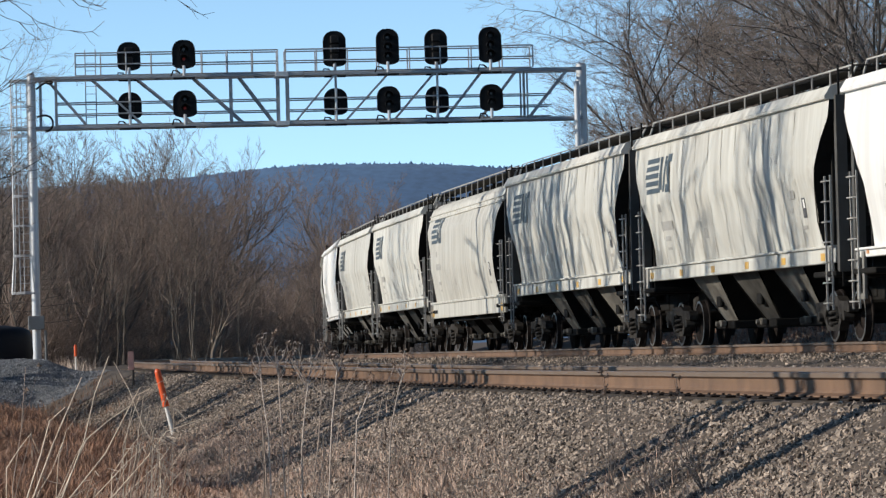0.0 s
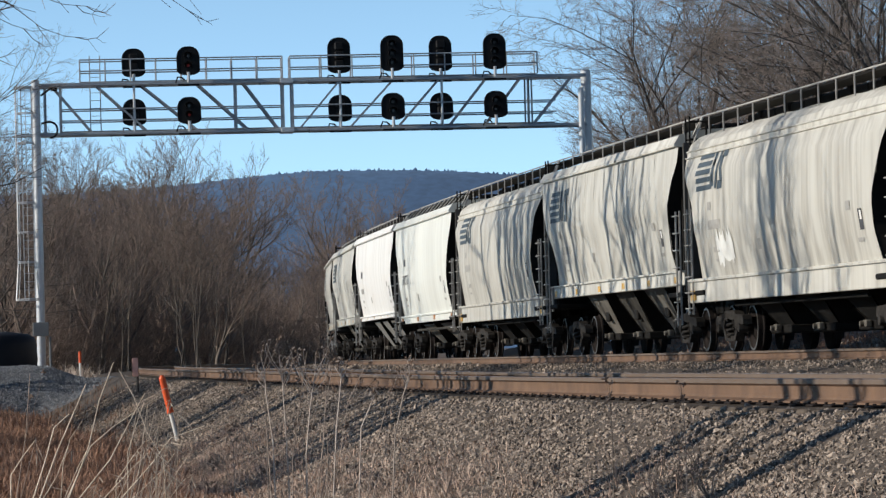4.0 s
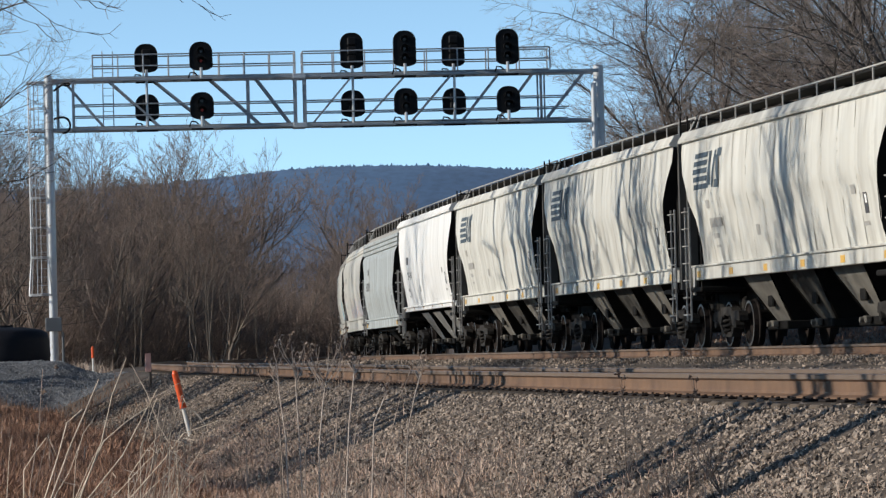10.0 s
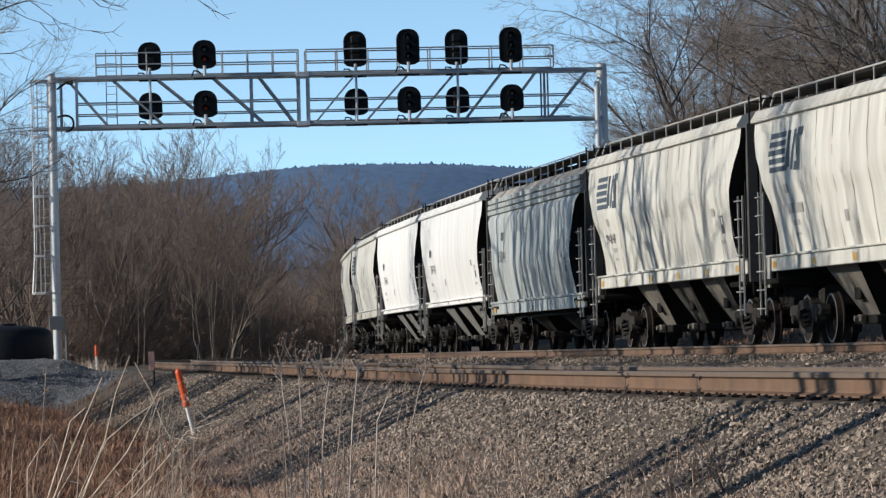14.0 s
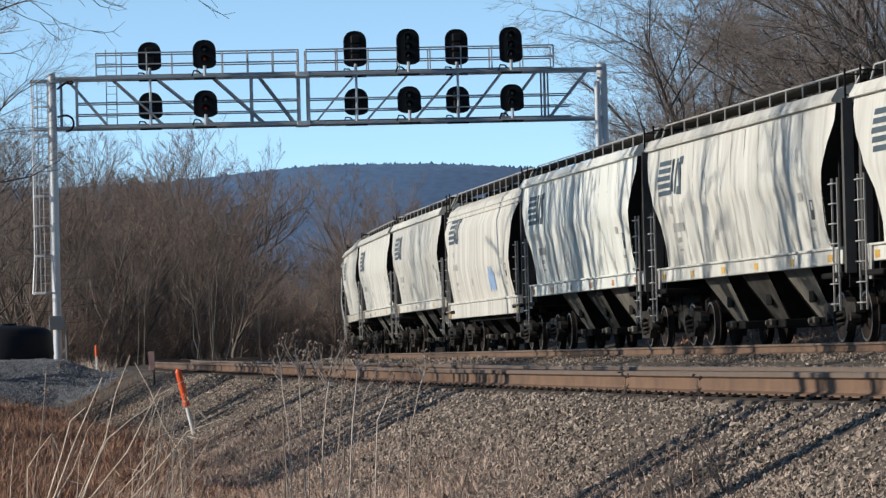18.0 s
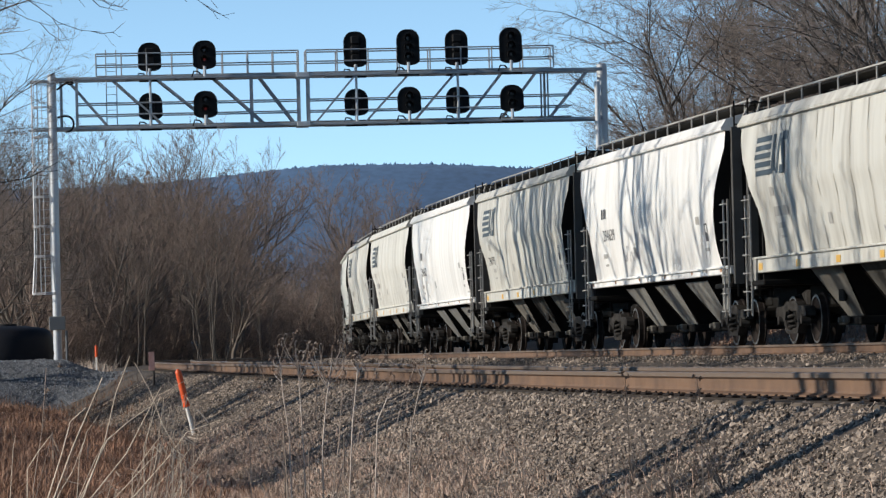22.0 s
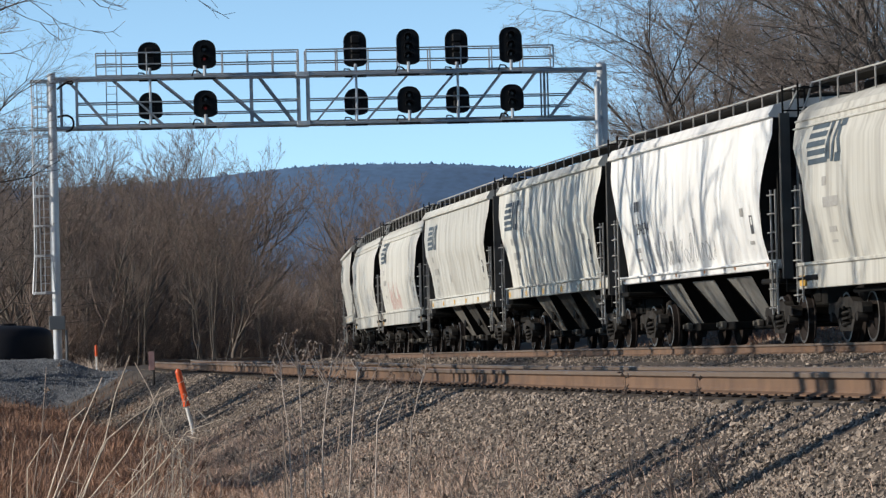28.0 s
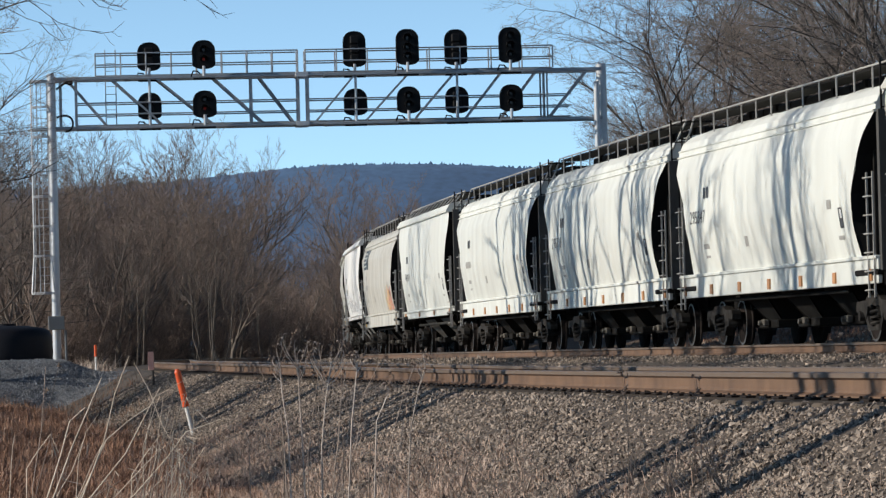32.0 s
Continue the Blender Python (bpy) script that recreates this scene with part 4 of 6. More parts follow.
def small_print(root, kind, number=True):
    """Bars for lines of writing too small to read, and a placard."""
    k = KINDS[kind]
    h = k["L"] / 2
    zz = k["sill"][1]
    if number:
        part("writing", side_quad(k, h - 2.9, h - 2.5, 2.78, 2.92), M["mark"], root)
        part("writing", side_quad(k, h - 3.6, h - 2.5, 2.36, 2.54), M["mark"], root)
    for x, z, tall, w in ((h - 2.7, zz + 0.5, 0.10, 0.5), (h - 2.75, zz + 0.32, 0.05, 0.4), (-h + 2.9, zz + 0.9, 0.16, 0.3), (-h + 2.4, zz + 0.35, 0.07, 0.4), (h - 6.4, zz + 0.45, 0.2, 0.26)):
        part("writing", side_quad(k, x - w, x, z, z + tall), M["print"], root)
    c = part("placard", side_quad(k, -h + 1.9, -h + 2.15, zz + 0.55, zz + 0.90), M["mark"], root)
    part("placard_card", side_quad(k, -h + 1.93, -h + 2.05, zz + 0.72, zz + 0.87, lift=0.01), M["white"], c)


def scrawl(root, kind, x0, x1, z0, z1, colours, seed, n=9, w=0.028):
    """Loose sprayed strokes that make no letters."""
    k = KINDS[kind]
    rnd = random.Random(seed)
    for i in range(n):
        me = Mesh()
        xa = x1 + (x0 - x1) * (i + 0.5) / n
        step, ph, f, up = (x1 - x0) / n, rnd.uniform(0, 6.28), rnd.uniform(0.8, 1.7), rnd.uniform(0.3, 1.0)
        rows = []
        for j in range(22):
            t = j / 21 * 6.28
            px = xa - step * (0.5 * t / 6.28 + 0.35 * math.sin(f * t + ph))
            pz = z0 + (z1 - z0) * up * (0.5 + 0.5 * math.sin(1.3 * t + ph * 2))
            y = half_width(k, pz) + 0.009
            rows.append([(px, y, pz), (px - w, y, pz + 0.015)])
        part("graffiti", me.grid(rows), colours[i % len(colours)], root, "sprayed graffiti stroke")


def splash(root, kind, x0, x1, z0, z1, mat, seed):
    k = KINDS[kind]
    rnd = random.Random(seed)
    cols = []
    for i in range(15):
        p, q = z0 + rnd.uniform(0, 0.25) * (z1 - z0), z1 - rnd.uniform(0, 0.45) * (z1 - z0)
        cols.append([(x1 + (x0 - x1) * i / 14, half_width(k, z) + 0.007, z) for z in np.linspace(p, q, 6)])
    me = Mesh().grid([list(r) for r in zip(*cols)])
    part("graffiti", me, mat, root, "faded sprayed graffiti patch")


M["print"] = material("faded_small_print", (0.30, 0.29, 0.27), 0.6, second=(0.42, 0.40, 0.37), scale=14)
M["spray_blue"] = material("blue_spray_paint", (0.19, 0.30, 0.49), 0.6, second=(0.32, 0.40, 0.52), scale=3)
M["spray_teal"] = material("teal_spray_paint", (0.10, 0.36, 0.36), 0.6, second=(0.3, 0.5, 0.48), scale=3)
M["spray_pink"] = material("faded_pink_spray_paint", (0.50, 0.28, 0.25), 0.6, second=(0.55, 0.4, 0.36), scale=3)
M["spray_red"] = material("red_spray_paint", (0.55, 0.12, 0.06), 0.6, second=(0.6, 0.25, 0.12), scale=3)
M["spray_gold"] = material("yellow_spray_paint", (0.60, 0.48, 0.16), 0.6, second=(0.6, 0.5, 0.3), scale=3)
M["spray_grey"] = material("dark_spray_paint", (0.30, 0.30, 0.32), 0.6, second=(0.46, 0.45, 0.44), scale=3)
M["spray_white"] = material("white_spray_paint", (0.75, 0.75, 0.72), 0.6)

LABELS = {
    "three_bay": "dusty beige three-bay covered hopper car with navy emblem and yellow reflectors",
    "white_bay": "bright white three-bay covered hopper car with open sloping bays",
    "skirted": "weathered cream covered hopper car with rounded roof and deep side sill",
    "banded": "pale grey covered hopper car with ribbed eave band and deep sill",
    "braced": "off-white covered hopper car with slanting roof braces",
}
# one letter a car from the head of the train: A three bay, Q pale three bay, W white, C skirted, K skirted and plain, G banded, B braced, P pale skirted
ORDER = "AAWAACAA" + "WBCACCKG" + "WAAAWWGAAACQAAWAWAAKCAAWCBPPPA"
FIRST = -8
# how far along the main track the gap before each car lies at the start
GAPS = [211.5, 193.6, 176.0, 158.0, 140.0, 121.9, 104.7, 86.9, 68.8, 51.6, 34.7, 17.8, 0.9, -15.9, -33.2, -49.8, -66.6, -84.1, -101.9, -119.4, -137.0, -154.4, -171.7, -189.1,
        -206.9, -224.8, -242.8, -259.6, -277.8, -295.4, -313.6, -331.6, -350.2, -368.2, -386.0, -404.4, -421.7, -439.0, -458.1, -476.4, -493.8, -511.5, -530.0, -547.5, -565.1, -582.0, -599.6]
SPEED = 20.3
TYPES = {"A": ("three_bay", "beige"), "W": ("white_bay", "white"), "C": ("skirted", "cream"), "G": ("banded", "grey"), "B": ("braced", "pale"), "P": ("skirted", "pale"), "K": ("skirted", "cream"), "Q": ("three_bay", "pale")}
NUMBERS = {1: ("840703", 3.1, 2.35, 0.42), 7: ("850354", 3.1, 2.35, 0.42), 8: ("294494", 3.6, 2.42, 0.36), 12: ("294545", 3.6, 2.42, 0.36), 13: ("294545", 3.6, 2.42, 0.36), 14: ("85044", 3.1, 2.35, 0.42), 15: ("294848", 2.6, 2.35, 0.30),
           22: ("294652", 3.6, 2.42, 0.36), 23: ("294793", 2.6, 2.35, 0.32), 24: ("294639", 3.6, 2.42, 0.36), 27: ("840404", 2.4, 2.2, 0.30), 31: ("294594", 3.6, 2.42, 0.36), 33: ("840614", 3.1, 2.35, 0.36), 35: ("295710", 2.3, 2.45, 0.36), 36: ("295347", 2.3, 2.45, 0.36)}


def train():
    protos, cars = {}, []
    for i, letter in enumerate(ORDER):
        kind, paint = TYPES[letter]
        key = letter
        if key not in protos:
            protos[key] = build_car(kind, paint, {"P": "clean off-white covered hopper car with rounded roof and deep side sill", "Q": "pale white three-bay covered hopper car with navy emblem and yellow reflectors"}.get(letter, LABELS[kind]))
            small_print(protos[key], kind, False)
            if letter in "ACQ":
                emblem(protos[key], kind)
    for i, letter in enumerate(ORDER):
        number = i + FIRST
        if i == ORDER.index(letter):
            car = protos[letter]
        else:
            car = copy_thing(protos[letter], Matrix())
        cars.append((car, (GAPS[i] + GAPS[i + 1]) / 2, letter, number))
    for car, mid, letter, number in cars:
        kind = TYPES[letter][0]
        if number in NUMBERS:
            text, x, z, size = NUMBERS[number]
            stencil(car, kind, text, KINDS[kind]["L"] / 2 - x + 0.6, z, size)
        k, h = KINDS[kind], KINDS[kind]["L"] / 2
        if letter in "WBGPK":
            part("writing", side_quad(k, h - 3.15, h - 2.95, 2.92, 3.14), M["mark"], car)
            part("writing", side_quad(k, h - 3.45, h - 3.23, 2.92, 3.14), M["mark"], car)
        else:
            part("writing", side_quad(k, h - 2.75, h - 2.45, 2.74, 2.90), M["print"], car)
        if number not in NUMBERS:
            part("writing", side_quad(k, h - 3.55, h - 2.5, 2.36, 2.54), M["print"], car)
        if number == 4:
            splash(car, kind, 3.6, 5.0, 1.6, 2.4, M["spray_white"], 3)
        if number == 5:
            scrawl(car, kind, -5.5, -3.0, 1.5, 2.6, [M["spray_teal"], M["spray_blue"]], 5)
        if number == 6:
            scrawl(car, kind, -6.8, 2.5, 1.5, 2.3, [M["spray_pink"], M["spray_grey"], M["spray_blue"]], 6, 22)
        if number == 18:
            splash(car, kind, -3.5, -2.2, 1.6, 2.4, M["spray_blue"], 8)
        if number == 24:
            scrawl(car, kind, 1.2, 3.2, 1.9, 2.5, [M["spray_grey"]], 7, 6)
        if number == 25:
            scrawl(car, kind, -4.5, -1.5, 1.7, 2.3, [M["spray_grey"]], 9, 9)
        if number == 27:
            scrawl(car, kind, -5.0, -1.5, 1.6, 2.3, [M["spray_grey"]], 10, 8)
        if number == 28:
            scrawl(car, kind, -0.5, 3.6, 1.5, 2.5, [M["spray_pink"]], 11, 12)
        if number == 31:
            scrawl(car, kind, -2.5, 4.2, 1.7, 2.6, [M["spray_grey"]], 12, 13)
        if number == 32:
            scrawl(car, kind, -6.3, -4.6, 1.5, 2.4, [M["spray_red"], M["spray_pink"]], 13, 5, 0.06)
            scrawl(car, kind, -5.6, -3.6, 1.5, 2.5, [M["spray_gold"], M["spray_pink"]], 14, 7, 0.06)
    return cars


CARS = train()


# ---- bare winter trees ----
def skeleton(rnd, tall, trunk_r, levels, counts, spread, droop=0.0, stems=1, lean=0.12, ratio=0.62, first=0.25, curl=0.33, rise=0.10):
    """Branches as (points, radii, level); each child springs from its parent and bends upwards."""
    out = []

    def grow(p, d, length, r, level):
        m = 6 if level == 0 else (5 if level == 1 else 4)
        pts, rad = [p], [r]
        for i in range(1, m):
            wob = 0.14 if level == 0 else curl
            d = (d + Vector((rnd.gauss(0, wob), rnd.gauss(0, wob), rnd.gauss(0, wob * 0.6) + (rise if level else 0.05) - droop * (level > 1)))).normalized()
            p = p + d * (length / (m - 1))
            pts.append(p)
            rad.append(r * (1 - 0.75 * i / (m - 1)) if level else r * (1 - 0.85 * i / (m - 1)))
        out.append((pts, rad, level))
        if level >= levels:
            return
        n = counts[level]
        for j in range(n):
            u = first + (1 - first) * (j + rnd.random()) / n if level == 0 else 0.2 + 0.8 * (j + rnd.random()) / n
            f = u * (m - 1)
            i = min(int(f), m - 2)
            q = pts[i].lerp(pts[i + 1], f - i)
            ax = (pts[i + 1] - pts[i]).normalized()
            side = Vector((rnd.gauss(0, 1), rnd.gauss(0, 1), rnd.gauss(0, 0.5)))
            side = (side - ax * side.dot(ax)).normalized()
            ang = rnd.uniform(*spread)
            nd = (ax * math.cos(ang) + side * math.sin(ang)).normalized()
            grow(q, nd, length * ratio * (1.15 - 0.55 * u) * rnd.uniform(0.7, 1.15), max(0.006, rad[i] * rnd.uniform(0.45, 0.65)), level + 1)
    for k in range(stems):
        a = 2 * math.pi * k / stems + rnd.random()
        d = Vector((math.cos(a) * lean * (1 if stems == 1 else 2.2), math.sin(a) * lean * (1 if stems == 1 else 2.2), 1)).normalized()
        base = Vector((0.25 * math.cos(a), 0.25 * math.sin(a), -0.3)) if stems > 1 else Vector((0, 0, -0.3))
        grow(base, d, tall * rnd.uniform(0.8, 1.0), trunk_r * rnd.uniform(0.8, 1.0), 0)
    return out


def branch_mesh(name, limbs, sides, mat, fat=1.0):
    """Tubes along many branches at once."""
    V, F, base = [], [], 0
    by = {}
    for pts, rad, level in limbs:
        by.setdefault(len(pts), []).append((pts, rad))
    for m, items in by.items():
        P = np.array([[tuple(p) for p in pts] for pts, _ in items])
        R = np.array([rad for _, rad in items]) * fat
        T = np.gradient(P, axis=1)
        T /= np.linalg.norm(T, axis=2, keepdims=True) + 1e-9
        ref = np.where(np.abs(T[..., 2:3]) < 0.8, np.array([0, 0, 1.0]), np.array([1.0, 0, 0]))
        A = np.cross(T, ref)
        A /= np.linalg.norm(A, axis=2, keepdims=True) + 1e-9
        B = np.cross(T, A)
        w = 2 * np.pi * np.arange(sides) / sides
        ring = P[:, :, None] + R[:, :, None, None] * (A[:, :, None] * np.cos(w)[None, None, :, None] + B[:, :, None] * np.sin(w)[None, None, :, None])
        V.append(ring.reshape(-1, 3))
        n = len(items)
        idx = base + np.arange(n * m * sides).reshape(n, m, sides)
        nxt = np.roll(idx, -1, axis=2)
        F.append(np.stack([idx[:, :-1], nxt[:, :-1], nxt[:, 1:], idx[:, 1:]], -1).reshape(-1, 4))
        base += n * m * sides
    return bulk(name, np.concatenate(V), np.concatenate(F), mat)


def tree_proto(seed, name, label, category, bark, twig, fat=1.0, cut=1, **how):
    rnd = random.Random(seed)
    limbs = skeleton(rnd, **how)
    root = tagged(new(name), label, category)
    part("trunk", branch_mesh("trunk", [b for b in limbs if b[2] < cut], 7, bark), None, root)
    part("crown", branch_mesh("crown", [b for b in limbs if b[2] >= cut], 3, twig, fat), None, root)
    return root


BIG = [tree_proto(40 + i, "bare_tree", "tall leafless tree with grey spreading limbs and fine twigs", "tree", M["bark"], M["twig"], cut=3, fat=1.0,
                  tall=13.0 + i, trunk_r=0.17, levels=4, counts=(13, 9, 7, 6), spread=(0.4, 1.0), lean=0.36, ratio=0.55, first=0.2, curl=0.22, rise=0.04) for i in range(4)]
THIN = [tree_proto(60 + i, "bare_tree", "slender leafless tree with brown upright twigs", "tree", M["paletrunk"], M["thin"], cut=1, fat=1.2,
                   tall=9.0, trunk_r=0.10, levels=3, counts=(18, 8, 6), spread=(0.45, 1.1), lean=0.06, ratio=0.36, first=0.12, stems=1 + i % 2, curl=0.13, rise=0.15) for i in range(4)]
MID = [tree_proto(70 + i, "bare_tree", "leafless tree with a rounded crown of fine brown twigs", "tree", M["paletrunk"], M["thin"], cut=2, fat=1.2,
                  tall=9.0, trunk_r=0.16, levels=4, counts=(11, 7, 5, 5), spread=(0.4, 0.85), lean=0.1, ratio=0.55, first=0.18, curl=0.14, rise=0.13) for i in range(3)]


def shrub_proto(seed, **how):
    limbs = skeleton(random.Random(seed), **how)
    return tagged(new("bare_shrub", branch_mesh("bare_shrub", limbs, 3, M["brush"], 1.25)), "tangled leafless russet shrub at the wood's edge", "shrub")


SHRUB = [shrub_proto(80 + i, tall=3.4, trunk_r=0.035, levels=3, counts=(9, 6, 4), spread=(0.5, 1.2), lean=0.22, ratio=0.5, first=0.08, stems=7) for i in range(4)]
PALE = [tree_proto(90 + i, "bare_tree", "slender pale-stemmed leafless tree with several upright trunks", "tree", M["paletrunk"], M["thin"], cut=2, fat=1.1,
                   tall=9.4, trunk_r=0.036, levels=3, counts=(16, 7, 5), spread=(0.25, 0.7), lean=0.03, ratio=0.42, first=0.3, stems=3) for i in range(2)]
POLE = [tree_proto(95 + i, "bare_tree", "slim leafless tree with a long bare trunk", "tree", M["bark"], M["thin"], cut=1, fat=1.0,
                   tall=10.5, trunk_r=0.19, levels=3, counts=(9, 6, 5), spread=(0.3, 0.7), lean=0.04, ratio=0.3, first=0.6) for i in range(2)]
used = set()


def plant(proto, x, y, scale, turn, z=None, group="", label="", tilt=0.0):
    m = Matrix.Translation((x, y, float(height(x, y)) if z is None else z)) @ Matrix.Rotation(tilt, 4, "Y") @ Matrix.Rotation(turn, 4, "Z")
    if proto.name in used:
        ob = copy_thing(proto, m)
    else:
        used.add(proto.name)
        ob = proto
        ob.matrix_basis = m
    ob.scale = (scale,) * 3
    if group:
        ob["group"] = group
    if label:
        ob["label"] = label
    return ob


def at_column(px, d):
    """A place d metres off in the column px of the resting view."""
    return (px - 784) / FOCAL * d, d


def woods():
    rnd = random.Random(11)
    # grey trees behind the train, to the right of the main track
    for px, d, sc, tilt in ((1168, 200, 0.62, 0.03), (1185, 196, 0.72, 0.0), (1208, 180, 0.74, 0.0), (1238, 200, 0.92, 0.02), (1280, 196, 1.0, 0.0), (1150, 194, 0.50, 0.0), (1172, 186, 0.62, 0.0), (1195, 190, 0.72, 0.02), (1222, 186, 0.80, 0.02), (1262, 190, 0.92, 0.0), (1300, 184, 1.0, -0.04), (1345, 180, 1.08, -0.1), (1390, 182, 1.15, -0.16), (1440, 168, 1.15, -0.22), (1480, 174, 1.25, -0.26),
                            (1520, 172, 1.1, -0.28), (1555, 180, 1.2, -0.32), (1595, 166, 1.1, -0.32), (1630, 176, 1.3, -0.38), (1670, 164, 1.1, -0.36), (1710, 160, 1.2, -0.4), (1760, 124, 1.2, -0.42), (1820, 132, 1.25, -0.45), (1250, 215, 0.9, 0.0), (1360, 212, 1.2, -0.06), (1480, 202, 1.3, -0.18), (1600, 190, 1.3, -0.25)):
        x, y = at_column(px, d)
        plant(BIG[rnd.randrange(4)], x, y, sc * rnd.uniform(0.95, 1.05), rnd.uniform(0, 6.28), group="trees behind the train", tilt=tilt)
    for px, d in ((1175, 182), (1260, 176), (1350, 150), (1420, 128), (1500, 118), (1580, 112), (1200, 200), (1165, 205)):
        x, y = at_column(px + rnd.uniform(-20, 20), d)
        plant(THIN[rnd.randrange(4)], x, y, rnd.uniform(0.8, 1.1), rnd.uniform(0, 6.28), group="trees behind the train")
    for k in range(13):
        x, y = at_column(1112 + 17 * k + rnd.uniform(-8, 8), rnd.uniform(176, 205))
        plant(THIN[rnd.randrange(4)] if k % 3 else MID[rnd.randrange(3)], x, y, rnd.uniform(0.85, 1.2) * (0.75 if k < 3 else 1.0), rnd.uniform(0, 6.28), group="trees behind the train")
    for k in range(9):
        x, y = at_column(-40 + 13 * k, rnd.uniform(163, 190))
        plant(MID[rnd.randrange(3)] if k % 2 else THIN[rnd.randrange(4)], x, y, rnd.uniform(0.8, 1.05), rnd.uniform(0, 6.28), group="wood's edge across the curve")
    for k in range(46):
        d = rnd.uniform(62, 170)
        x, y, h = track(d, rnd.uniform(7.5, 16))
        plant(SHRUB[rnd.randrange(4)], float(x), float(y), rnd.uniform(0.6, 0.95), rnd.uniform(0, 6.28), group="shrubs behind the train")
    # the brown wood's edge across the curve; the line of its tops
    tops = ([-100, 0, 60, 130, 200, 270, 340, 400, 430, 460, 520, 570, 600, 640, 690, 740, 790], [390, 390, 380, 360, 365, 385, 400, 352, 270, 208, 192, 200, 232, 285, 285, 250, 210])
    n = 0
    for k in range(900):
        px = rnd.uniform(-90, 800)
        d = rnd.uniform(222 - 0.08 * px, 310) if px < 420 else rnd.uniform(230, 470)
        x, y = at_column(px, d)
        if offset_of(x, y) > -15.5:
            continue
        u = float(np.interp(px, *tops)) * rnd.uniform(0.7, 1.05)
        tall = 1.5 + u / FOCAL * d - float(height(x, y))
        plant(THIN[rnd.randrange(4)] if rnd.random() < 0.6 else MID[rnd.randrange(3)], x, y, tall / 9.8, rnd.uniform(0, 6.28), group="wood's edge across the curve")
        n += 1
        if n > 185:
            break
    n = 0
    for k in range(1500):
        px = rnd.uniform(-60, 800)
        d = rnd.uniform(214 - 0.10 * px, 270) if px < 380 else rnd.uniform(210, 400)
        x, y = at_column(px, d)
        if not -60 < offset_of(x, y) < -15.0:
            continue
        plant(SHRUB[rnd.randrange(4)], x, y, rnd.uniform(0.8, 1.5), rnd.uniform(0, 6.28), group="shrubs at the wood's edge")
        n += 1
        if n > 135:
            break
    for px, d, u in ((352, 181, 318), (372, 184, 372), (388, 180, 345), (250, 190, 300), (470, 232, 215)):
        x, y = at_column(px, d)
        plant(PALE[rnd.randrange(2)], x, y, (1.5 + u / FOCAL * d - float(height(x, y))) / 9.6, rnd.uniform(0, 6.28), group="wood's edge across the curve")
    for px, d, sc in ((8, 168, 0.72), (52, 176, 0.66), (-25, 160, 0.75)):
        x, y = at_column(px, d)
        plant(BIG[rnd.randrange(4)], x, y, sc, rnd.uniform(2.0, 3.0), group="wood's edge across the curve", label="dark leafless tree with crooked limbs at the wood's edge")
    # groups of slim trees beside the meadow, out of sight, that shade the slope and the siding
    for x, y, spots in ((-8.8, 30.0, (-5.2, -4.7, -4.2, -3.6, -3.2, -2.7, -2.5)), (-12.0, 47.2, (-1.2, -1.0, -0.85, -0.72, -0.6, -0.48, -0.35, -0.2, -0.05, 0.1, 0.3, 0.9, 1.1, 3.4, 5.2)), (-13.6, 60.3, (-0.9, -0.7, -0.4, -0.2, 0.0, 0.25, 0.5, 0.9)), (-14.3, 68.5, (-1.1, -0.85, -0.6, -0.35, -0.1, 0.15, 0.4, 0.8)), (-15.5, 79.1, (-1.0, -0.4, 0.1, 0.6))):
        for q in spots:
            plant(POLE[rnd.randrange(2)], x + rnd.uniform(-1.2, 0.6), y + q, rnd.uniform(0.75, 1.45), rnd.uniform(0, 6.28), group="trees beside the meadow", label="slim leafless tree standing close to others beside the meadow")
    # tall straight trees, out of sight, whose trunks stripe the sides of the passing cars
    for y in (90.8, 93.1, 94.5, 96.8, 99.4, 101.9, 90.2, 91.5, 92.4, 93.8, 95.0, 96.1, 97.5, 98.6, 100.2, 101.3, 102.8, 104.0, 79.5, 80.4, 81.1, 82.0, 82.7, 83.5, 84.4, 68.8, 70.1, 71.0, 71.9):
        sc = rnd.uniform(1.45, 1.65)
        plant(POLE[rnd.randrange(2)], -15.6 + rnd.uniform(-1.0, 1.0), y, sc, rnd.uniform(0, 6.28), group="trees beside the meadow", label="tall straight leafless tree beside the meadow", tilt=rnd.uniform(-0.05, 0.05))
    # dark trees that reach into the view beside the bridge
    for x, y, sc, k in ((-16.6, 126, 0.80, 3), (-15.8, 121, 0.66, 1)):
        plant(BIG[k], x, y, sc, rnd.uniform(0, 6.28), group="trees beside the meadow", label="dark leafless tree reaching crooked limbs towards the bridge", tilt=0.22)
    n = 0
    for k in range(900):
        px, d = rnd.uniform(370, 620), rnd.uniform(240, 420)
        x, y = at_column(px, d)
        if offset_of(x, y) < -14.5:
            plant(SHRUB[rnd.randrange(4)], x, y, rnd.uniform(1.1, 1.9), rnd.uniform(0, 6.28), group="shrubs at the wood's edge")
            n += 1
        if n > 45:
            break
    # far trees past the end of the curve
    for px, d, u in ((345, 292, 385), (372, 296, 395), (318, 288, 365), (398, 300, 375), (290, 270, 350), (240, 240, 345), (200, 235, 335), (150, 225, 330), (110, 230, 320), (655, 440, 310), (630, 430, 280), (690, 450, 300), (720, 450, 270), (645, 425, 312), (672, 430, 325), (700, 428, 308), (625, 420, 280), (600, 430, 215), (60, 215, 360), (20, 210, 380)):
        x, y = at_column(px, d)
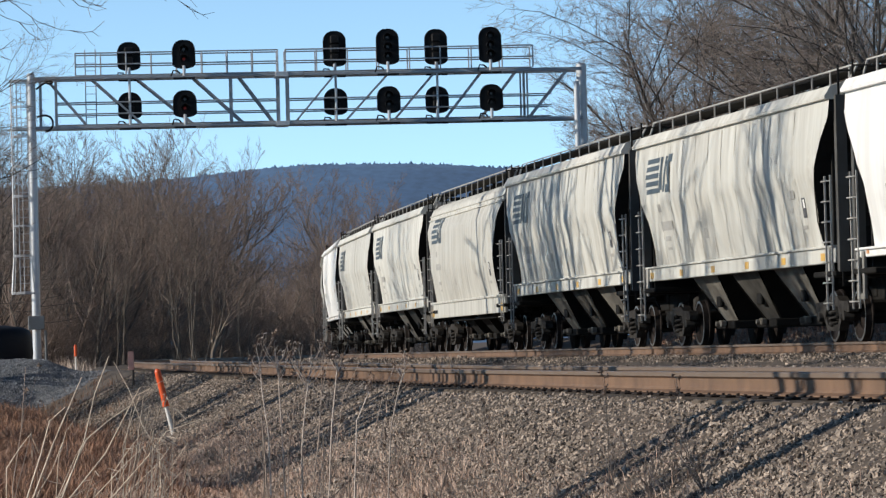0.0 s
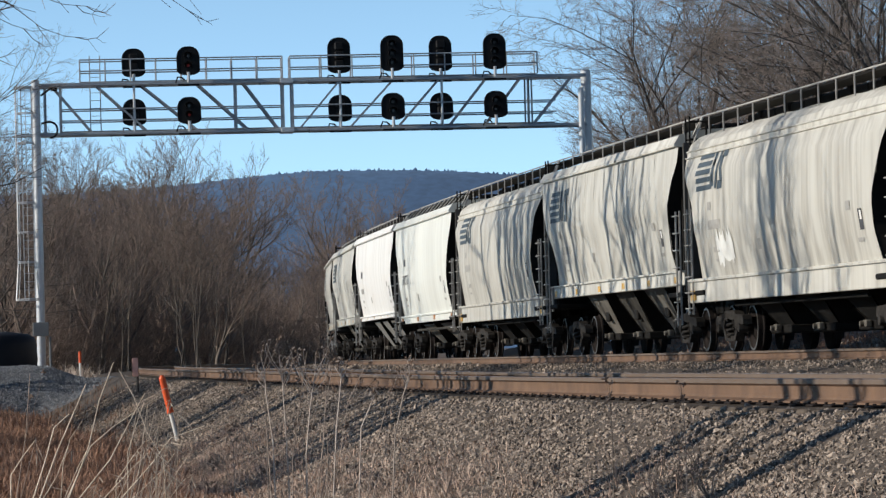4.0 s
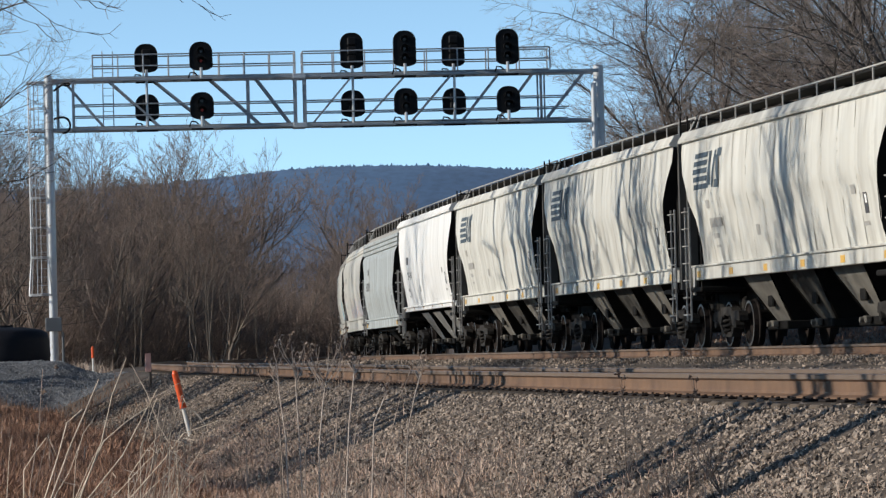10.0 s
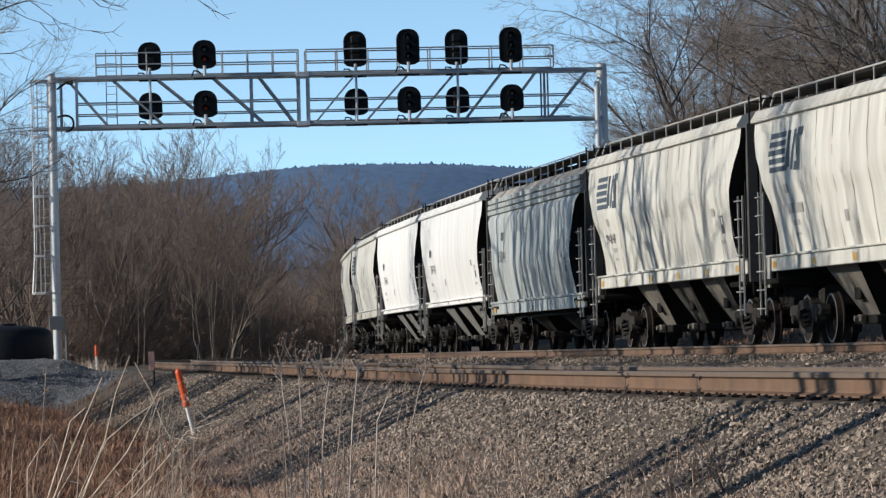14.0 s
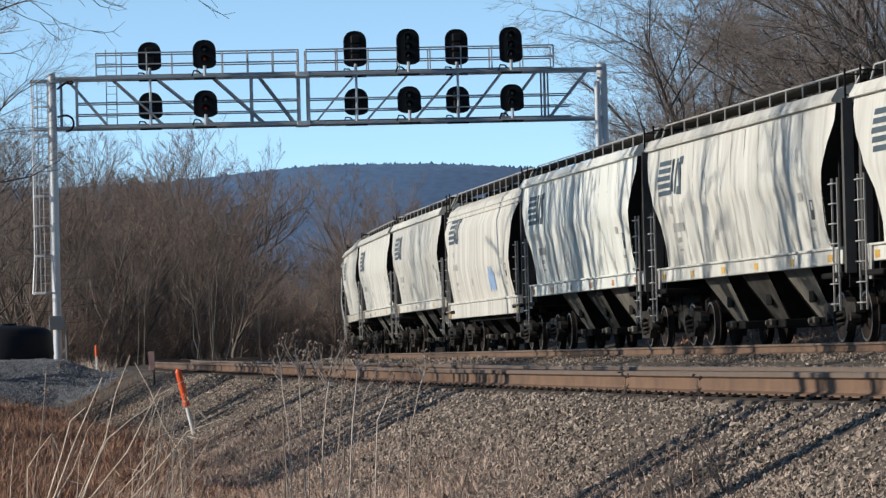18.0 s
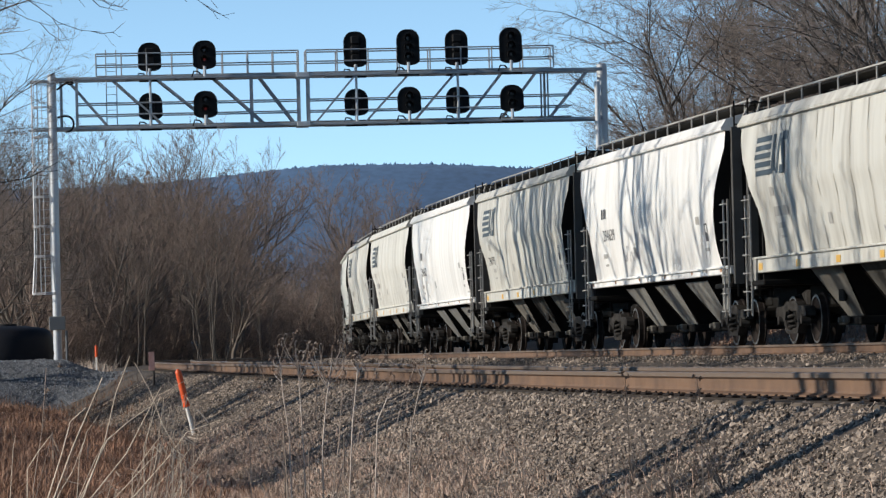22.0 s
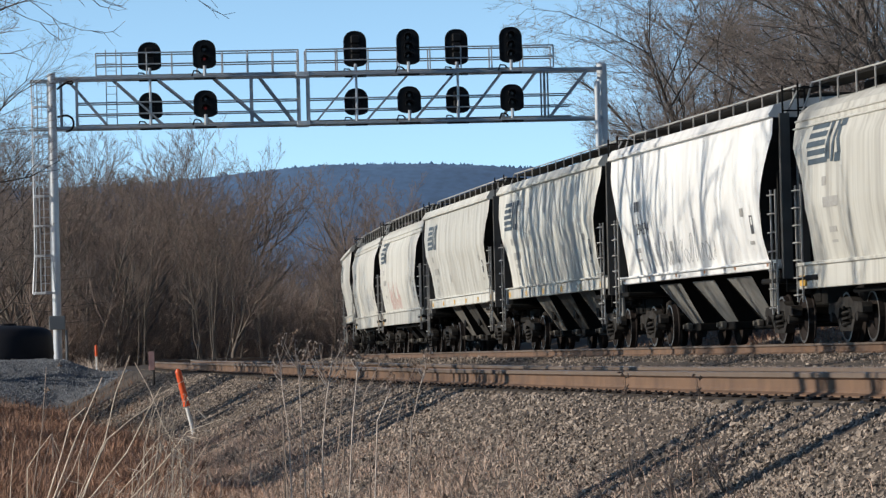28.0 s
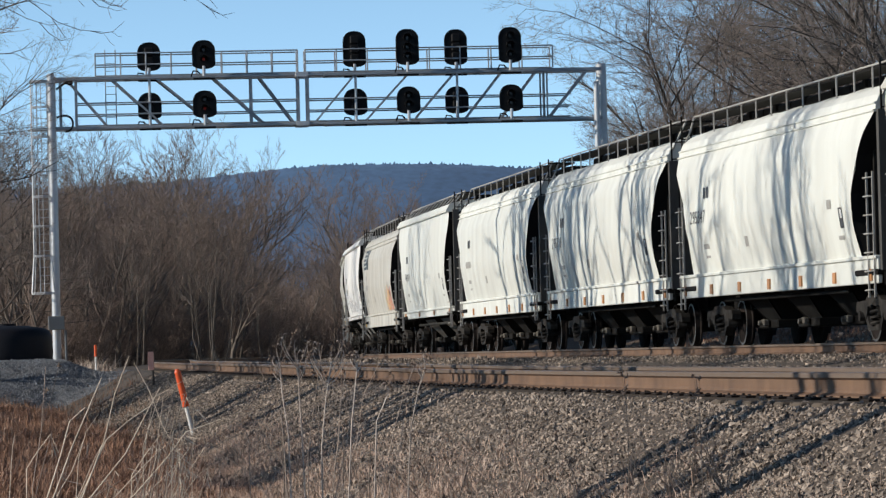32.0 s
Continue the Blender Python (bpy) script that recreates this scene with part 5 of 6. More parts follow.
        if offset_of(x, y) < -13 or d > 380:
            plant(MID[rnd.randrange(3)], x, y, (1.5 + u / FOCAL * d - float(height(x, y))) / 10.0, rnd.uniform(0, 6.28), group="wood's edge across the curve")
    # trees beside the meadow to the left, some of them only seen by their branches and shadows
    for x, y, sc, k in ((-17.0, 131, 0.72, 0), (-18.6, 150, 0.8, 1), (-16.2, 116, 0.62, 2),  (-17.5, 56.5, 1.1, 2), (-18.0, 70.5, 0.95, 3), (-20.0, 97.0, 1.1, 2), (-17.2, 93.5, 1.0, 1), (-16.6, 100.0, 0.95, 0), (-19.5, 106.0, 0.75, 2), (-17.0, 82.5, 1.0, 2)):
        plant(BIG[k], x, y, sc, rnd.uniform(2.4, 3.9), group="trees beside the meadow", label="tall leafless tree standing beside the brown meadow")



def leaning_tree():
    """A bare tree beside the view whose thin drooping branches reach into it."""
    rnd = random.Random(21)
    limbs = []
    foot = Vector((-9.6, 45.0, float(height(-9.6, 45.0)) - 0.2))
    trunk = [foot, foot + Vector((0.1, 0.1, 3.0)), foot + Vector((0.3, 0, 6.0)), foot + Vector((0.35, -0.2, 9.0)), foot + Vector((0.3, -0.1, 12.0)), foot + Vector((0.5, 0, 14.5))]
    limbs.append((trunk, [0.24, 0.21, 0.17, 0.12, 0.07, 0.02], 0))
    for px, py, k, sag in ((225, 34, 2, 0.5), (405, 42, 3, 0.9), (385, 8, 3, 1.0), (330, 18, 3, 0.7), (180, 58, 2, 0.5), (120, 40, 2, 0.3), (90, 18, 2, 0.3), (60, 130, 2, 0.2), (35, 70, 2, 0.2), (20, 215, 1, 0.1), (45, 10, 3, 0.4), (150, 8, 3, 0.6)):
        tip = ray(px, py, 45.0 + rnd.uniform(-1.5, 1.5))
        start = trunk[k].lerp(trunk[k + 1], rnd.random() * 0.6)
        pts, m = [], 24
        ph, am = rnd.uniform(0, 6.28), rnd.uniform(0.06, 0.12)
        for i in range(m):
            u = i / (m - 1)
            q = start.lerp(tip, u)
            q.z += sag * math.sin(math.pi * u ** 0.8) + am * math.sin(23 * u + ph) * (0.2 + u * u) + rnd.gauss(0, 0.012)
            q.y += rnd.gauss(0, 0.05)
            pts.append(q)
        limbs.append((pts, [0.024 * (1 - u / (m - 1)) ** 1.1 + 0.0035 for u in range(m)], 1))
        for j in range(7):
            u = rnd.uniform(0.4, 0.98) * (m - 1)
            i = min(int(u), m - 2)
            q = pts[i].lerp(pts[i + 1], u - i)
            d = (pts[i + 1] - pts[i]).normalized()
            w = (d * 1.1 + Vector((rnd.gauss(0, 0.4), rnd.gauss(0, 0.4), rnd.gauss(-0.1, 0.4)))).normalized() * rnd.uniform(0.15, 0.5)
            up = Vector((0, 0, rnd.uniform(-0.02, 0.10)))
            tw = [q, q + w * 0.3 - up * 0.5, q + w * 0.65 - up * 0.4, q + w + up]
            limbs.append((tw, [0.007, 0.006, 0.0045, 0.003], 2))
            for n2 in range(2):
                e = tw[1].lerp(tw[2], rnd.random())
                v2 = (w.normalized() + Vector((rnd.gauss(0, 0.5), rnd.gauss(0, 0.5), rnd.gauss(0, 0.5)))).normalized() * rnd.uniform(0.1, 0.3)
                limbs.append(([e, e + v2 * 0.33, e + v2 * 0.66 - up * 0.1, e + v2 + up * 0.2], [0.004, 0.0035, 0.003, 0.002], 2))
    root = tagged(new("bare_tree"), "leafless tree reaching thin drooping branches over the meadow", "tree", "trees beside the meadow")
    part("trunk", branch_mesh("trunk", limbs[:1], 8, M["bark"]), None, root)
    part("crown", branch_mesh("crown", limbs[1:], 4, M["thin"], 0.72), None, root)


def ray(px, py, d):
    """The place d metres off behind a spot of the resting view."""
    u = 622.5 - py - ROLL * (px - 784)
    return Vector(((px - 784 + ROLL * u) / FOCAL * d, d, EYE.z + u / FOCAL * d))


woods()
leaning_tree()


# ---- loose stones, grass and weeds ----
def stones(name, label, count, pick, size, seed, mat, ground_at=height):
    """Many crushed stones in one mesh."""
    r = np.random.default_rng(seed)
    base = np.array([(1, 0, 0), (-1, 0, 0), (0, 1, 0), (0, -1, 0), (0, 0, 1), (0, 0, -1)], float)
    tri = np.array([(0, 2, 4), (2, 1, 4), (1, 3, 4), (3, 0, 4), (2, 0, 5), (1, 2, 5), (3, 1, 5), (0, 3, 5)])
    x, y = pick(r, count)
    z = ground_at(x, y)
    n = len(x)
    q = r.normal(size=(n, 4))
    q /= np.linalg.norm(q, axis=1, keepdims=True)
    a, b, c, d = q.T
    R = np.stack([1 - 2 * (c * c + d * d), 2 * (b * c - a * d), 2 * (b * d + a * c), 2 * (b * c + a * d), 1 - 2 * (b * b + d * d), 2 * (c * d - a * b),
                  2 * (b * d - a * c), 2 * (c * d + a * b), 1 - 2 * (b * b + c * c)], 1).reshape(n, 3, 3)
    s = size * r.lognormal(0, 0.24, size=(n, 1, 1)) * r.uniform(0.7, 1.25, size=(n, 1, 3))
    v = np.einsum("nij,nkj->nki", R, base[None] * s * (1 + r.uniform(-0.25, 0.25, size=(n, 6, 3))) + r.uniform(-0.3, 0.3, size=(n, 6, 3)) * s)
    v += np.stack([x, y, z + r.uniform(-0.1, 1.1, n) * s[:, 0, 2]], 1)[:, None]
    f = tri[None] + 6 * np.arange(n)[:, None, None]
    return tagged(new(name, bulk(name, v.reshape(-1, 3), f.reshape(-1, 3), mat, False)), label, "stones", kind="stuff")


def on_slope(r, n):
    s, p = 21 + 85 * r.random(n) ** 1.7, -10.75 - 2.7 * r.random(n) ** 0.85
    x, y, h = bed(s, p)
    return x, y


def between(r, n):
    s, p = r.uniform(44, 112, n), r.uniform(-8.6, -2.2, n)
    x, y, h = bed(s, p)
    return x, y


stones("slope_stones", "grey and buff crushed stone on the shoulder", 200000, on_slope, 0.0155, 1, M["stone"])


def far_bed(r, n):
    s, p = r.uniform(108, 215, n), r.uniform(-8.3, -2.0, n)
    x, y, h = bed(s, p)
    return x, y


stones("far_stones", "grey crushed stone along the far track bed", 14000, far_bed, 0.032, 3, M["stone"])
stones("ballast_stones", "grey crushed stone between the two tracks", 48000, between, 0.019, 2, M["stone"])


def blades(name, label, count, pick, tall, seed, mat, wide=0.006, per=9, clump=0.16, bend=0.55):
    """Tufts of bent dry blades in one mesh."""
    r = np.random.default_rng(seed)
    x, y = pick(r, count)
    n = len(x)
    scale = r.uniform(0.55, 1.2, n) * (0.75 + 0.35 * smooth_noise(x, y, 0.8))
    x, y, scale = np.repeat(x, per), np.repeat(y, per), np.repeat(scale, per)
    N = len(x)
    x, y = x + r.normal(0, clump, N), y + r.normal(0, clump, N)
    z = height(x, y)
    h = tall * scale * r.uniform(0.5, 1.25, N)
    a, lean = r.uniform(0, 6.283, N), r.normal(0, bend, N)
    dx, dy = np.cos(a) * lean * h, np.sin(a) * lean * h
    w = wide * r.uniform(0.7, 1.6, N)
    t = r.uniform(0, 6.283, N)
    sx, sy = np.cos(t) * w, np.sin(t) * w
    P = [np.stack([x - sx, y - sy, z - 0.03], 1), np.stack([x + sx, y + sy, z - 0.03], 1), np.stack([x + 0.35 * dx - sx * 0.8, y + 0.35 * dy - sy * 0.8, z + 0.6 * h], 1),
         np.stack([x + 0.35 * dx + sx * 0.8, y + 0.35 * dy + sy * 0.8, z + 0.6 * h], 1), np.stack([x + dx, y + dy, z + h * (1 - 0.25 * abs(lean))], 1)]
    v = np.stack(P, 1).reshape(-1, 3)
    k = 5 * np.arange(N)[:, None]
    f = np.concatenate([k + np.array([0, 1, 3]), k + np.array([0, 3, 2]), k + np.array([2, 3, 4])])
    return tagged(new(name, bulk(name, v, f, mat)), label, "grass", kind="stuff")


def meadow(r, n):
    d = r.uniform(17, 175, n)
    px = r.uniform(-60, 1640, n)
    x, y = (px - 784) / FOCAL * d, d
    keep = offset_of(x, y) < -13.2 - 0.9 * r.random(n) + np.interp(d, [60, 80, 110], [0, 0.8, 2.0])
    return x[keep], y[keep]


def near_meadow(r, n):
    d = r.uniform(17, 48, n)
    px = r.uniform(-60, 1640, n)
    x, y = (px - 784) / FOCAL * d, d
    keep = offset_of(x, y) < -13.1 - 1.0 * r.random(n)
    return x[keep], y[keep]


blades("meadow_grass", "dry russet winter grass over the meadow", 9000, meadow, 0.26, 4, M["grass"], bend=1.2)
blades("tall_grass", "dry tan grass at the foot of the slope", 3000, near_meadow, 0.26, 5, M["russet"], wide=0.0036, per=12, bend=1.7)


def close_meadow(r, n):
    q, p = 22 + 44 * r.random(n) ** 1.15, -11.9 - 3.1 * r.random(n) ** 0.8
    x, y, h = bed(q, p)
    keep = r.random(n) < (0.35 + 0.65 * (smooth_noise(x, y, 1.9) > -0.1)) * np.interp(p, [-13.2, -12.6, -12.2, -11.9], [1.0, 0.9, 0.5, 0.06])
    return x[keep], y[keep]


def russet_patch(r, n):
    d, px = r.uniform(44, 112, n), r.uniform(-60, 300, n)
    x, y = (px - 784) / FOCAL * d, d
    keep = offset_of(x, y) < -13.2 - 0.5 * r.random(n)
    return x[keep], y[keep]


def far_bank(r, n):
    d, px = r.uniform(138, 186, n), r.uniform(90, 330, n)
    x, y = (px - 784) / FOCAL * d, d
    keep = offset_of(x, y) < -12.2
    return x[keep], y[keep]


def beyond_train(r, n):
    s, p = r.uniform(60, 135, n), r.uniform(3.2, 10.0, n)
    x, y, h = track(s, p)
    return x, y


stones("bank_stones", "brown stones and litter on the bank beyond the train", 16000, beyond_train, 0.045, 12, M["stone"])
blades("litter_grass", "dead grass on the bank beyond the train", 2600, beyond_train, 0.30, 13, M["russet"], wide=0.008, per=8, clump=0.25, bend=1.4)
blades("close_grass", "feathery bleached grass at the foot of the slope", 6200, close_meadow, 0.17, 6, M["tan"], wide=0.0024, per=18, clump=0.16, bend=1.9)
blades("russet_weeds", "russet dead weeds over the meadow", 4200, russet_patch, 0.36, 7, M["russet"], wide=0.0042, per=14, clump=0.22, bend=1.6)
blades("pale_tufts", "bleached tufts among the russet weeds", 650, russet_patch, 0.34, 9, M["tan"], wide=0.0035, per=9, clump=0.12, bend=1.3)
# tall pale blades that imitate the haze of dust
blades("bank_grass", "grass on the far bank, paled by painted dust haze", 2600, far_bank, 1.0, 8, M["dust"], wide=0.012, per=12, clump=0.3)


def stalk(name, label, mat, d, spots, r=0.006, group="", heads=(), leaf=False):
    pts = [ray(px, py, d + 0.02 * i) for i, (px, py) in enumerate(spots)]
    foot = pts[0].copy()
    foot.z = float(height(foot.x, foot.y)) - 0.02
    foot.x -= 0.3 * (pts[1].x - pts[0].x)
    ob = tagged(new(name), label, "weed", group)
    part("stem", Mesh().tube([foot] + pts, [r * 1.2] + [r * (1 - 0.6 * i / len(pts)) for i in range(len(pts))], 5), mat, ob)
    rnd = random.Random(int(spots[0][0]))
    if leaf:
        for k in range(3):
            j = rnd.randrange(1, len(pts) - 1) if len(pts) > 2 else 1
            a = pts[j].lerp(pts[j + 1], rnd.random())
            w = Vector((rnd.gauss(0, 0.10), rnd.gauss(0, 0.06), rnd.uniform(-0.16, 0.02)))
            b = Vector((0.0028, 0.0014, 0.002))
            part("dry_leaf", Mesh().add([a - b, a + b, a + w * 0.5 + b * 1.2 + Vector((0, 0, 0.03)), a + w * 0.5 - b * 1.2 + Vector((0, 0, 0.03)), a + w], [(0, 1, 2, 3), (3, 2, 4)]), mat, ob)
    for hx, hy, size in heads:
        tip = ray(hx, hy, d)
        j = pts[max(1, len(pts) - 2)]
        part("side_shoot", Mesh().tube([j, j.lerp(tip, 0.5) + Vector((0, 0, -0.01)), tip], [r * 0.5, r * 0.4, r * 0.3], 4), mat, ob)
        me = Mesh()
        for k in range(9):
            q = tip + Vector((rnd.gauss(0, size), rnd.gauss(0, size), rnd.gauss(0, size)))
            me.tube([tip, q], [0.004, 0.006], 4)
        tagged(part("seed_head", me, M["head"], ob), kind="stuff")
    return ob


def on_ground(px, py):
    """Where the line of sight through a spot of the resting view meets the ground."""
    for d in np.arange(18.0, 150.0, 0.25):
        q = ray(px, py, d)
        if q.z <= float(height(q.x, q.y)):
            return q
    return ray(px, py, 40.0)


def weeds():
    straw = (((148, 879), (186, 780), (205, 696), (230, 630)), ((97, 879), (129, 791), (163, 711), (181, 668)), ((163, 879), (224, 802), (259, 734), (285, 685)), ((152, 863), (190, 778), (228, 745), (266, 719)),
             ((86, 879), (110, 802), (125, 745), (152, 721)), ((240, 875), (297, 810), (331, 764), (392, 742)), ((205, 879), (262, 818), (293, 789)), ((319, 802), (289, 753), (266, 692), (238, 641)),
             ((49, 829), (70, 796), (91, 768), (106, 802)), ((308, 879), (342, 825), (369, 784)), ((137, 879), (141, 810), (154, 764), (175, 734)), ((106, 871), (129, 833), (152, 772)), ((266, 869), (316, 821), (338, 791)),
             ((140, 879), (170, 810), (186, 780)), ((20, 860), (24, 790), (28, 770)), ((255, 790), (270, 740), (284, 700)), ((235, 840), (262, 800), (285, 770)), ((330, 870), (352, 840), (372, 826)))
    for i, spots in enumerate(straw):
        stalk("dry_stalk", "bleached broken straw stalk leaning in the meadow", M["straw"], 20.0 + 0.35 * i, ([(spots[0][0] * 1.5 - spots[1][0] * 0.5, 900)] if spots[0][1] > 850 else []) + list(spots), 0.0047 if i < 6 else 0.0031, "bleached stalks")
    tall = (((507, 829), (500, 740), (480, 690), (460, 652)), ((675, 879), (695, 779), (715, 700), (737, 640)),
            ((587, 879), (601, 779), (605, 690), (607, 630)), ((507, 829), (468, 771), (438, 708)), ((442, 779), (434, 755), (424, 735)), ((690, 860), (710, 790), (716, 740)), ((60, 860), (75, 760), (82, 650)), ((1112, 760), (1108, 700), (1106, 664)), ((1242, 780), (1238, 710), (1233, 668)),
            ((547, 800), (560, 700), (572, 610)), ((609, 772), (630, 745), (648, 715)), ((500, 720), (490, 660), (508, 592)), ((655, 850), (658, 780), (662, 730)))
    rnd = random.Random(77)
    more = []
    for k in range(18):
        px = rnd.choice((rnd.uniform(430, 640), rnd.uniform(640, 1000), rnd.uniform(380, 1420)))
        top = rnd.uniform(715, 825) if not 480 < px < 610 else rnd.uniform(600, 730)
        lean = rnd.uniform(-85, 85)
        more.append(((px, 885), (px + lean * 0.35 + rnd.uniform(-8, 8), 885 - (885 - top) * 0.4), (px + lean * 0.6, 885 - (885 - top) * 0.75), (px + lean, top)))
    for i, spots in enumerate(tall + tuple(more)):
        x, y = spots[-1]
        if y < 700 and x > 1000:
            heads = [(x + q, y + w, 0.012) for q, w in ((-5, -4), (6, 2), (3, 22), (-4, 30))]
        else:
            heads = [(x + rnd.uniform(-26, 26), y + rnd.uniform(-10, 50), 0.010) for k in range(rnd.randrange(2, 5))]
        stalk("dead_weed", "thin dead greyish weed with dry seed heads", M["weed"], 26.0 + 0.13 * i, spots, 0.0036, "dead weeds", heads)
    # upright weeds whose tops fork into curled arms
    for path, top in ((((546, 900), (536, 770), (531, 700), (528, 645)), 74), (((572, 900), (571, 790), (578, 705), (588, 640)), 84), (((610, 900), (624, 750), (632, 665), (634, 640)), 26),
                      (((520, 900), (512, 770), (500, 690), (496, 640)), 34), (((715, 890), (728, 760), (742, 690), (756, 640)), 34), (((655, 800), (668, 745), (682, 712), (690, 690)), 18)):
        ob = tagged(new("dead_weed"), "tall dead weed forking into curled dry seed heads", "weed", "dead weeds")
        d = 27.0 + rnd.uniform(-1, 1)
        pts = [ray(px, py, d) for px, py in path]
        pts[0].z = min(pts[0].z, float(height(pts[0].x, pts[0].y))) - 0.03
        part("stem", Mesh().tube(pts, [0.0056, 0.005, 0.0045, 0.004], 5), M["palestem"], ob)
        tall = top / FOCAL * d
        for k in range(4 + top // 12):
            at = pts[2].lerp(pts[3], rnd.uniform(0.2, 1.0))
            out = Vector((rnd.uniform(-0.42, 0.42) * tall, rnd.uniform(-0.2, 0.2) * tall, rnd.uniform(0.5, 1.0) * tall))
            arm = [at, at + Vector((out.x * 0.65, out.y * 0.6, out.z * 0.45)), at + Vector((out.x, out.y, out.z * 0.85)), at + out]
            a = part("arm", Mesh().tube(arm, [0.0042, 0.0036, 0.003, 0.0024], 4), M["palestem"], ob)
            way = 1 if out.x > 0 else -1
            for j in range(3):
                r, o = rnd.uniform(0.006, 0.018), arm[3 if j else 2]
                hook = [o + Vector((way * r * (1 - math.cos(u)) * (1 if j != 1 else -1), 0.6 * r * math.sin(u * 2 + j), r * 1.9 * math.sin(u * 0.9) + 0.3 * r * math.sin(3 * u + k))) for u in np.linspace(0, rnd.uniform(1.8, 3.4), 7)]
                part("curled_head", Mesh().tube(hook, [0.0024, 0.0024, 0.003, 0.0038, 0.0042, 0.0036, 0.0024], 4), M["palestem"] if j == 1 else M["head"], a)
    # broken leafy tangle among the bleached stalks
    for k in range(46):
        px, py = rnd.gauss(318, 22), rnd.uniform(690, 880)
        if k > 30:
            px, py = rnd.uniform(60, 330), rnd.uniform(760, 890)
        o = ray(px, py, 22.0 + rnd.uniform(-0.8, 0.8))
        ln = rnd.uniform(0.06, 0.22)
        a = Vector((rnd.gauss(0, 0.7), rnd.gauss(0, 0.4), rnd.gauss(0, 1.0))).normalized() * ln
        low = o + Vector((rnd.uniform(-0.45, -0.05), 0.0, 0.0))
        low.z = float(height(o.x, o.y)) - 0.02
        ob = tagged(new("dry_stalk"), "short broken dry stalk in a tangle of bleached stems", "weed", "bleached stalks")
        part("stem", Mesh().tube([low, low.lerp(o, 0.6) + Vector((rnd.gauss(0, 0.02), 0, 0)), o, o + a], [0.0026, 0.0022, 0.002, 0.0013], 4), M["straw"] if k % 3 else M["weed"], ob)
        for j in range(2):
            w = Vector((rnd.gauss(0, 0.05), rnd.gauss(0, 0.03), rnd.uniform(-0.09, 0.03)))
            b = Vector((0.0018, 0.001, 0.001))
            q = o + a * rnd.random()
            part("dry_leaf", Mesh().add([q - b, q + b, q + w * 0.6 + b * 1.3, q + w * 0.6 - b * 1.3, q + w], [(0, 1, 2, 3), (3, 2, 4)]), M["straw"], ob)
    # bushy dead weeds in front of the ballast
    rnd = random.Random(5)
    for px, py in ((1255, 860), (1225, 875), (1285, 880), (1190, 885), (1120, 860), (820, 870), (760, 860), (420, 830), (380, 850), (620, 860), (690, 870), (930, 880), (470, 865), (60, 740), (120, 760), (30, 800), (210, 800), (250, 770), (330, 800), (10, 720), (160, 725)):
        ob = tagged(new("dead_weed"), "bushy dead brown weed with dry leaves", "weed", "dead weeds")
        foot = on_ground(px, py)
        foot.z = float(height(foot.x, foot.y)) - 0.01
        me, lf = Mesh(), Mesh()
        for k in range(9):
            tip = foot + Vector((rnd.gauss(0, 0.13), rnd.gauss(0, 0.13), rnd.uniform(0.2, 0.48)))
            mid = foot.lerp(tip, 0.5) + Vector((rnd.gauss(0, 0.04), rnd.gauss(0, 0.04), 0))
            me.tube([foot, mid, tip], [0.005, 0.004, 0.002], 4)
            for j in range(7):
                q = mid.lerp(tip, rnd.random())
                a = Vector((rnd.gauss(0, 1), rnd.gauss(0, 1), rnd.gauss(0.4, 1))).normalized() * rnd.uniform(0.02, 0.05)
                b = a.orthogonal().normalized() * 0.003
                lf.add([q, q + a * 0.5 + b, q + a, q + a * 0.5 - b], [(0, 1, 2, 3)])
        tagged(part("stem", me, M["weed"], ob), kind="stuff")
        tagged(part("leaf", lf, M["tan"], ob), kind="stuff")


weeds()


# ---- things beside the track ----
def marker(px, top, mid, low, d, r, lean, label):
    ob = tagged(new("marker_post"), label, "marker post", "utility markers")
    a, b, c = ray(px, top, d), ray(px + lean * (mid - top), mid, d), ray(px + lean * (low - top), low, d)
    foot = c + (c - b) * ((float(height(c.x, c.y)) - 0.1 - c.z) / min(-0.01, (c - b).z))
    part("sleeve", Mesh().tube([a, a.lerp(b, 0.04), b], [r * 0.8, r, r], 14), M["orange"], ob, "orange plastic sleeve")
    part("dome", Mesh().tube([a + (a - b).normalized() * 0.03, a], [r * 0.45, r * 0.8], 14), M["orange"], ob)
    part("tube", Mesh().tube([b, foot], r * 0.62, 12), M["whitepost"], ob, "scuffed white tube")
    part("collar", Mesh().tube([b, b.lerp(c, 0.08)], r * 1.08, 14), M["orange"], ob)


marker(315, 656, 715, 768, 68.3, 0.055, 0.25, "orange and white utility marker post leaning on the slope")
marker(170, 612, 630, 643, 128, 0.045, 0.03, "small upright orange and white utility marker post")
sign = tagged(new("trackside_sign"), "narrow faded pink sign plate on a thin dark post", "sign")
p, q = ray(268, 622, 96), ray(272, 655, 96)
part("plate", Mesh().slab(p.x - 0.07, 95.98, q.z, p.x + 0.07, 96.0, p.z, 0.008), M["pink"], sign)
part("post", Mesh().tube([(q.x, 96.02, 0.2), (q.x, 96.02, q.z + 0.1)], 0.03, 8), M["post"], sign)


HEAP_X, HEAP_Y, HEAP_TOP = -15.0, 124.0, 1.53


